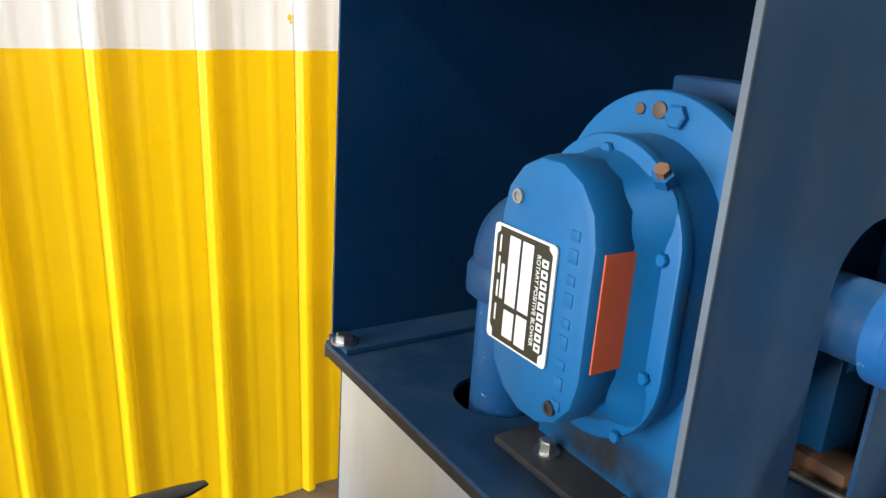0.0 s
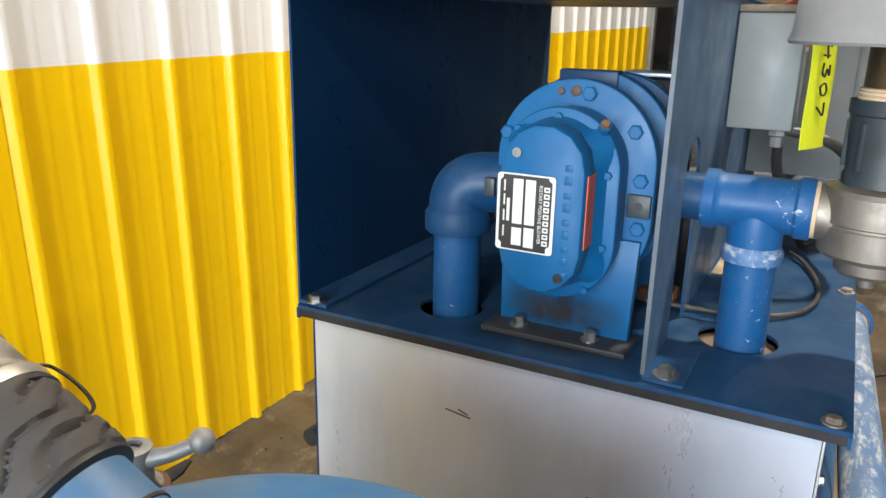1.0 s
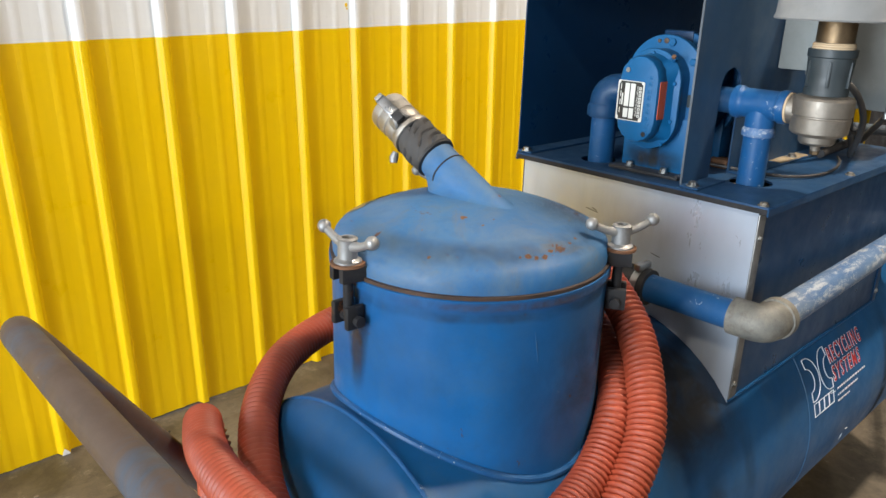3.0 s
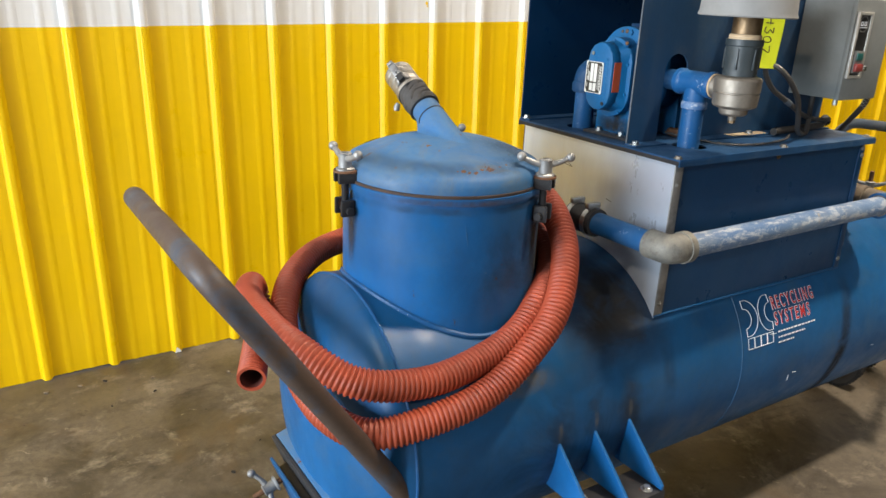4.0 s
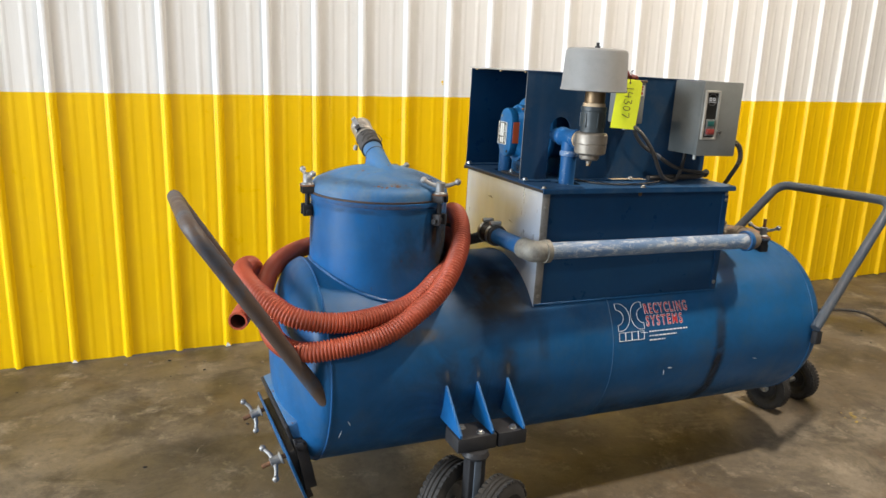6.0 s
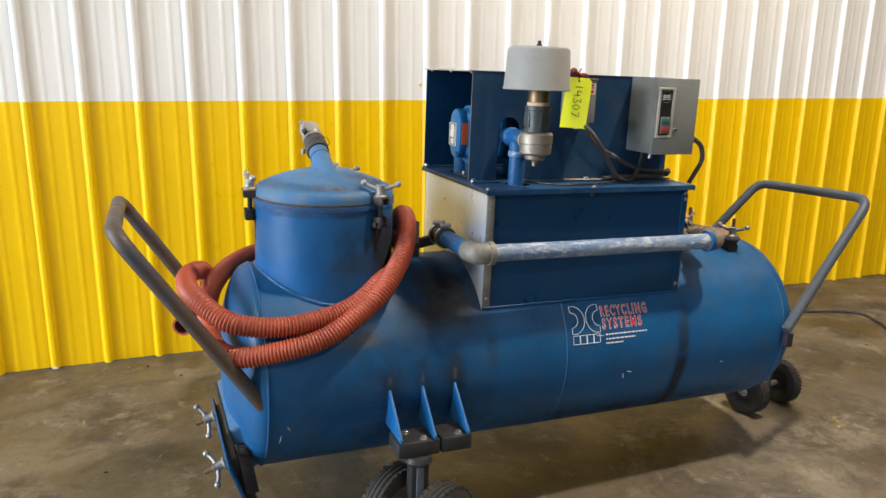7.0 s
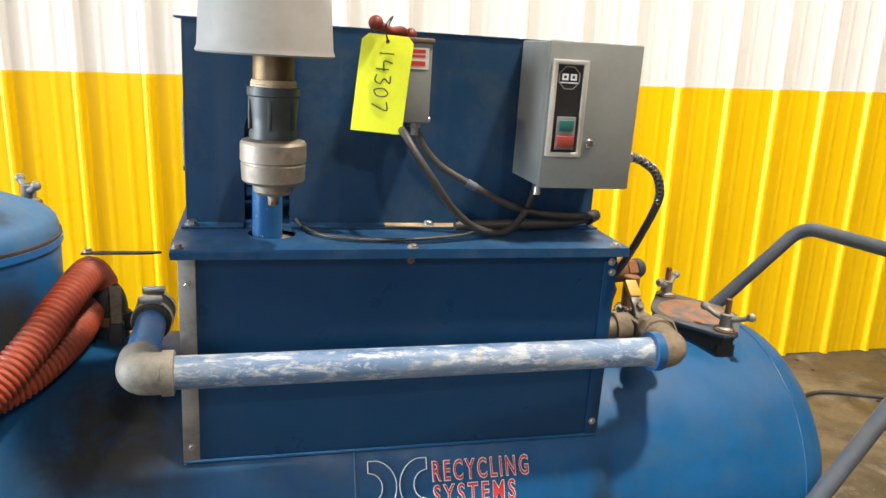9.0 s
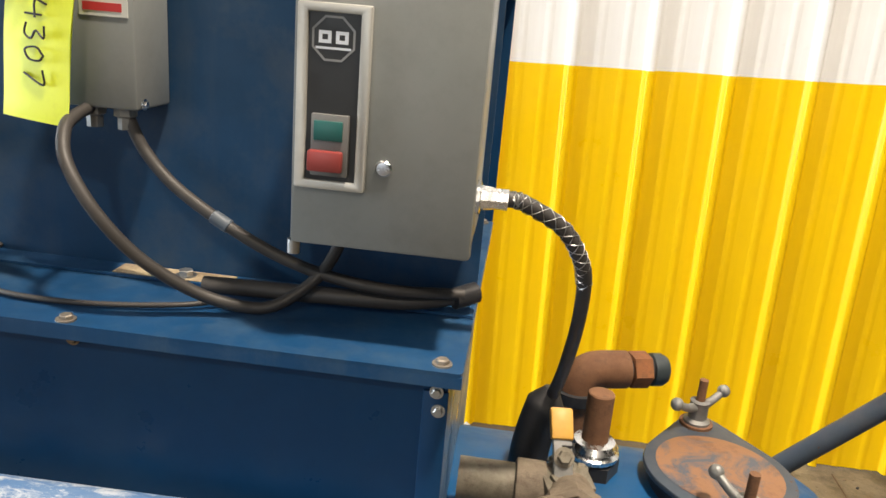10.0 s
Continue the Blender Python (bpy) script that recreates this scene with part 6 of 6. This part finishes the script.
part("handle_grip", block(-0.0135, 0.0135, -0.019, 0.019, -0.006, 0.006, 0.003, m=axes((0.8725, 0.150, -0.131), (1, 0.1, 0), (-0.1, 0.62, 0.68))), YELLOWH, hd, "worn yellow vinyl handle grip")
for k in range(4):
    a = k * 1.57 + 0.5
    part("flange_bolt", bolt((0.882 + 0.024 * math.cos(a), 0.135 + 0.024 * math.sin(a), -0.186), (0, 0, 1), 0.006, 0.006), GREASY, bod)
part("sight_stub", rod((0.931, 0.258, -0.262), (0.931, 0.260, -0.138), 0.018, 20, 0.002), RUST, pw, "rusty upright pipe stub")
part("stub_collar", lathe([(0.0185, 0), (0.034, 0.002), (0.035, 0.008), (0.030, 0.012), (0.033, 0.016), (0.028, 0.024), (0.0185, 0.026)], (0.931, 0.258, -0.232), (0, 0, 1), 24), CHROME, pw, "bright threaded collar")
part("stub_base", lathe([(0.02, 0), (0.037, 0), (0.037, 0.03), (0.02, 0.03)], (0.931, 0.258, -0.264), (0, 0, 1), 6), DARK, pw)
part("rusty_elbow", tube(bend([(0.914, 0.395, -0.300), (0.914, 0.395, -0.172), (0.985, 0.415, -0.172)], 0.045, 12), 0.029, 26), RUST, pw, "rust-brown iron elbow")
part("elbow_collar", lathe([(0.028, 0), (0.034, 0.001), (0.034, 0.018), (0.028, 0.02)], (0.914, 0.395, -0.222), (0, 0, 1), 26, closed=True), DARK, pw)
part("elbow_foot", rod((0.914, 0.395, -0.30), (0.914, 0.395, -0.222), 0.025, 22), DARK, pw, "greasy pipe below the elbow")
d = Vector((0.07, 0.020, 0.0)).normalized()
e0 = Vector((0.972, 0.411, -0.172))
part("pipe_nipple", rod(e0, e0 + d * 0.075, 0.021, 22), DARK, pw)
part("hex_union", lathe([(0.022, 0), (0.0285, 0.002), (0.0285, 0.030), (0.024, 0.032)], e0 + d * 0.018, d, 6), RUSTO, pw, "orange-brown hex union")
part("pipe_cap", lathe([(0.022, 0), (0.0255, 0.002), (0.0255, 0.018), (0.021, 0.026), (0, 0.028)], e0 + d * 0.052, d, 22), COUPL, pw, "dark round pipe cap")
part("cord_boot", tube(spline([(0.864, 0.242, -0.132), (0.857, 0.240, -0.158), (0.850, 0.240, -0.19), (0.845, 0.24, -0.225), (0.844, 0.24, -0.268)], 6), 0, 16, True, None, [0.010 + 0.016 * min(1, i / 5) for i in range(25)]), RUBBER, pw, "black rubber boot")

# hand hatch on the tank
HC = Vector((1.107, 0.266, -0.243))
hatch = thing("hand_hatch", (HC.x, HC.y, CZ + TR), "rusty oval hand hatch with two hand nuts", "hatch")


def hatch_outline(r, lug, half, n=12):
    """Round plate drawn out to a blunt lug at both ends."""
    a0 = math.degrees(math.acos(min(1, r / math.hypot(half, lug)))) + math.degrees(math.atan2(half, lug))
    a0 = 90 - a0
    out = []
    for s in (1, -1):
        out += [(s * r * math.cos(radians(-a0 + 2 * a0 * i / n)), s * r * math.sin(radians(-a0 + 2 * a0 * i / n))) for i in range(n + 1)]
        out += [(s * half, s * lug), (s * half * 0.6, s * (lug + 0.012)), (-s * half * 0.6, s * (lug + 0.012)), (-s * half, s * lug)]
    return out


part("neck", plate(hatch_outline(0.090, 0.124, 0.022), [], 0.075, Matrix.Translation(HC + Vector((0, 0, -0.078))), bevel=0.006), DARK, hatch, "dark greasy hatch neck")
part("gasket", plate(hatch_outline(0.094, 0.126, 0.024), [], 0.006, Matrix.Translation(HC + Vector((0, 0, -0.004)))), RUBBER, hatch)
cov = part("cover", plate(hatch_outline(0.099, 0.132, 0.028), [], 0.009, Matrix.Translation(HC + Vector((0, 0, 0.003))), bevel=0.003), TUBEG, hatch, "blue-grey cover plate worn to rust")
part("rust_disc", lathe([(0, 0.0), (0.080, 0.0), (0.083, 0.0012), (0.078, 0.0022), (0, 0.003)], HC + Vector((0, 0, 0.0115)), (0, 0, 1), 40), HATCHP, cov, "raised disc mottled with orange rust")
for qx, qy, sp in ((1.107, 0.147, -54), (1.100, 0.385, 38)):
    q = Vector((qx, qy, HC.z + 0.012))
    st = part("stud", rod(q + Vector((0, 0, -0.085)), q + Vector((0, 0, 0.072)), 0.0065, 12), RUST, hatch)
    part("washer", lathe([(0, 0), (0.024, 0), (0.024, 0.004), (0, 0.004)], q, (0, 0, 1), 20), RUST, st)
    part("wing_nut", wing_nut(q + Vector((0, 0, 0.004)), (0, 0, 1), sp, 0.92), CASTG, st, "grey cast two-armed hand nut")
    part("pivot_lug", block(-0.022, 0.022, -0.016, 0.016, -0.055, -0.012, 0.004, m=Matrix.Translation(q + Vector((0, 0, -0.015)))), DARK, hatch)

# ---------------- corrugated hose ----------------
HP = [(-0.876, 0.270, -0.442), (-0.842, 0.345, -0.434), (-0.805, 0.430, -0.425), (-0.778, 0.492, -0.400), (-0.780, 0.515, -0.358), (-0.803, 0.468, -0.322), (-0.843, 0.368, -0.304), (-0.862, 0.24, -0.296), (-0.848, 0.103, -0.303), (-0.764, 0.009, -0.354), (-0.63, -0.02, -0.371), (-0.489, -0.008, -0.357), (-0.399, 0.008, -0.328), (-0.326, 0.037, -0.281),
      (-0.259, 0.089, -0.254), (-0.212, 0.163, -0.226), (-0.192, 0.248, -0.208), (-0.200, 0.330, -0.202), (-0.235, 0.440, -0.210), (-0.33, 0.535, -0.25), (-0.47, 0.570, -0.275), (-0.605, 0.530, -0.285), (-0.700, 0.455, -0.300), (-0.760, 0.375, -0.328), (-0.798, 0.28, -0.368), (-0.810, 0.16, -0.412), (-0.800, 0.055, -0.440), (-0.749, -0.028, -0.445),
      (-0.615, -0.062, -0.424), (-0.507, -0.063, -0.396), (-0.412, -0.049, -0.342), (-0.345, -0.029, -0.294), (-0.29, 0.011, -0.243), (-0.238, 0.073, -0.188), (-0.205, 0.149, -0.141), (-0.184, 0.228, -0.118), (-0.180, 0.285, -0.126), (-0.172, 0.330, -0.165)]
hose = thing("suction_hose", (-0.45, 0.2, -0.4), "orange-red corrugated suction hose coiled round the drum", "hose")
path = spline(HP, 40)
lens = [0.0]
for a, b in zip(path, path[1:]):
    lens.append(lens[-1] + (b - a).length)
pitch, pts, radii = 0.0098, [], []
total = lens[-1]
i, s = 0, 0.0
WAVE = (0.0262, 0.0300, 0.0306, 0.0272)
k = 0
while s < total:
    while lens[i + 1] < s:
        i += 1
    t = (s - lens[i]) / (lens[i + 1] - lens[i])
    pts.append(path[i].lerp(path[i + 1], t))
    radii.append(WAVE[k % 4])
    k += 1
    s += pitch / 4
part("hose_wall", tube(pts, 0, 20, False, None, radii), HOSE, hose, smooth=1.2)
part("hose_bore", tube(pts[:40], 0.0235, 20, False), HOSEIN, hose, "dark open hose bore")
part("hose_rim", lathe([(0.0235, 0), (0.0295, 0), (0.0295, 0.004), (0.0235, 0.004)], pts[0], pts[0] - pts[2], 24, closed=True), HOSE, hose)

# ---------------- things on the floor and beyond the wall's end ----------------
cable("floor_cord", "black power cord lying loosely on the concrete", [(2.05, 0.95, 0.5), (2.2, 1.00, 0.12), (2.42, 1.18, 0.012), (2.68, 1.46, 0.010), (2.95, 1.62, 0.010), (3.24, 1.53, 0.010), (3.53, 1.42, 0.010), (3.51, 1.22, 0.010), (3.37, 0.97, 0.010), (3.26, 0.80, 0.010), (3.20, 0.50, 0.010), (3.14, 0.22, 0.010), (3.13, 0.13, 0.010), (3.34, -0.08, 0.010), (3.9, -0.5, 0.010), (4.4, -0.7, 0.010)], 0.0085, machine=False)

random.seed(7)
chain = thing("chain_pile", (3.68, -0.09, 0.0), "small heap of dark chain on the concrete", "chain", machine=False)
for i in range(46):
    a = random.uniform(0, 6.28)
    r = 0.2 * math.sqrt(random.random())
    p = Vector((3.68 + r * math.cos(a), -0.09 + r * 0.8 * math.sin(a), 0.012 + 0.03 * random.random() * (1 - r / 0.2)))
    m = Matrix.Translation(p) @ Euler((random.uniform(-0.7, 0.7), random.uniform(-0.7, 0.7), random.uniform(0, 6.28))).to_matrix().to_4x4()
    lp = [m @ Vector((0.011 * math.cos(t) + (0.012 if math.cos(t) > 0 else -0.012), 0.011 * math.sin(t), 0)) for t in [2 * math.pi * k / 12 for k in range(13)]]
    part("link", tube(lp, 0.0045, 6, False), DARK, chain)

gm = thing("machine_cabinet", (6.05, -0.35, 0.0), "old green-painted machine cabinet on feet", "machine", machine=False)
part("body", block(5.36, 6.3, -1.40, 0.37, 0.10, 0.86, 0.02), MGREEN, gm)
part("top", block(5.32, 6.34, -1.44, 0.40, 0.86, 0.91, 0.012), MGREEN, gm)
for y in (-0.85, -0.15):
    dr = part("door", block(5.345, 5.36, y - 0.32, y + 0.34, 0.15, 0.81, 0.004), MGREEN, gm)
    part("latch", block(5.325, 5.346, y - 0.27, y - 0.23, 0.44, 0.54, 0.004), CASTG, dr)
for y in (-1.3, 0.27):
    for x in (5.45, 6.2):
        part("foot", rod((x, y, 0), (x, y, 0.105), 0.045, 16), DARK, gm)
cable("hanging_cord", "thin black cord hanging over the green cabinet", [(5.31, 0.05, 0.92), (5.295, 0.03, 0.70), (5.295, 0.00, 0.50), (5.295, 0.06, 0.40), (5.295, 0.15, 0.46), (5.295, 0.19, 0.58), (5.30, 0.20, 0.64)], 0.006, machine=False)
gb2 = thing("junction_box", (5.29, 0.23, 0.62), "small cream junction box on the green cabinet", "junction box", machine=False)
jb = part("body", block(5.26, 5.346, 0.14, 0.30, 0.62, 0.72, 0.008), PLATEW, gb2)
part("cover", block(5.252, 5.261, 0.15, 0.29, 0.628, 0.712, 0.003), PLATEW, jb)
for y in (0.17, 0.26):
    part("knob", rod((5.30, y, 0.72), (5.30, y, 0.755), 0.018, 14, 0.003), CASTG, gb2)
part("conduit", rod((5.30, 0.14, 0.665), (5.30, 0.07, 0.660), 0.014, 12), CASTG, gb2)

rack = thing("pallet_rack", (8.6, 0.6, 0.0), "dark pallet rack with timber rails in the rear bay", "rack", machine=False)
for x in (8.06, 9.14):
    for y in (-1.55, 0.30, 2.14):
        part("upright", block(x - 0.045, x + 0.045, y - 0.045, y + 0.045, 0, 3.6, 0.006), RACK, rack)
for z in (0.42, 1.49, 2.66):
    for x in (8.0, 9.2):
        part("beam", block(x - 0.03, x + 0.03, -1.60, 2.19, z - 0.035, z + 0.035, 0.006), WOODR, rack, "rough timber rail")
    for i in range(10):
        y = -1.4 + i * 0.38
        part("board", block(7.98, 9.22, y - 0.07, y + 0.07, z + 0.035, z + 0.06, 0.004), WOODR, rack)
part("guard_rail", block(7.985, 8.012, -1.60, 1.95, 1.63, 1.655, 0.003), WOODR, rack, "thin timber rail above the shelf")
random.seed(11)
for i in range(9):
    y = -1.25 + i * 0.40
    z = (0.0, 0.481, 1.551)[i % 3]
    h = random.uniform(0.26, 0.34) if z == 0.0 else random.uniform(0.3, 0.7)
    w = random.uniform(0.15, 0.18)
    cr = thing("storage_crate", (8.6, y, z), "dark storage crate in the rack", "crate", "crates in the rack", machine=False)
    part("crate_body", block(8.25, 8.95, y - w, y + w, z + 0.001, z + h, 0.015), (RACK, DARK, WOODR)[i % 3], cr)
    part("crate_lid", block(8.23, 8.97, y - w - 0.01, y + w + 0.01, z + h, z + h + 0.03, 0.006), (DARK, RACK, WOODR)[i % 3], cr)

case = thing("equipment_case", (5.9, 1.55, 0.0), "black equipment case with pale metal edges", "case", machine=False)
part("case_body", block(5.6, 6.3, 1.25, 1.85, 0.02, 0.62, 0.01), RACK, case)
part("case_lid", block(5.6, 6.3, 1.25, 1.85, 0.625, 0.80, 0.01), RACK, case)
part("edge_trim", block(5.59, 6.31, 1.24, 1.86, 0.612, 0.632, 0.003), CASTG, case)
for y in (1.4, 1.7):
    part("latch", block(5.58, 5.60, y - 0.05, y + 0.05, 0.56, 0.68, 0.004), CHROME, case)

# crumbs and paint chips on the concrete
random.seed(21)
bm = bmesh.new()
for i in range(90):
    x = random.uniform(-1.6, 4.2)
    y = WY - 0.06 - abs(random.gauss(0, 0.25)) if i % 3 else random.uniform(-0.6, 1.6)
    r = random.uniform(0.003, 0.009)
    bmesh.ops.create_icosphere(bm, subdivisions=1, radius=r, matrix=Matrix.Translation((x, y, r * 0.3)) @ Euler((0, 0, random.uniform(0, 6))).to_matrix().to_4x4() @ Matrix.Diagonal((1.4, 0.8, 0.4, 1)))
marks = len(bm.faces)
for x, y, r in ((2.24, 0.36, 0.016), (2.205, 0.315, 0.012), (2.255, 0.385, 0.010), (2.225, 0.345, 0.008), (2.19, 0.36, 0.006), (2.27, 0.33, 0.007), (2.215, 0.40, 0.006)):
    bmesh.ops.create_icosphere(bm, subdivisions=1, radius=r, matrix=Matrix.Translation((x, y, 0.001)) @ Euler((0, 0, r * 300)).to_matrix().to_4x4() @ Matrix.Diagonal((1.3, 0.6, 0.12, 1)))
litter = whole("floor_litter", bm, (DARK, RUSTL, OLDY), "small dark crumbs and yellow paint chips on the concrete", "litter", "stuff")
for p in litter.data.polygons:
    p.material_index = 2 if p.index >= marks else (p.index // 20) % 2
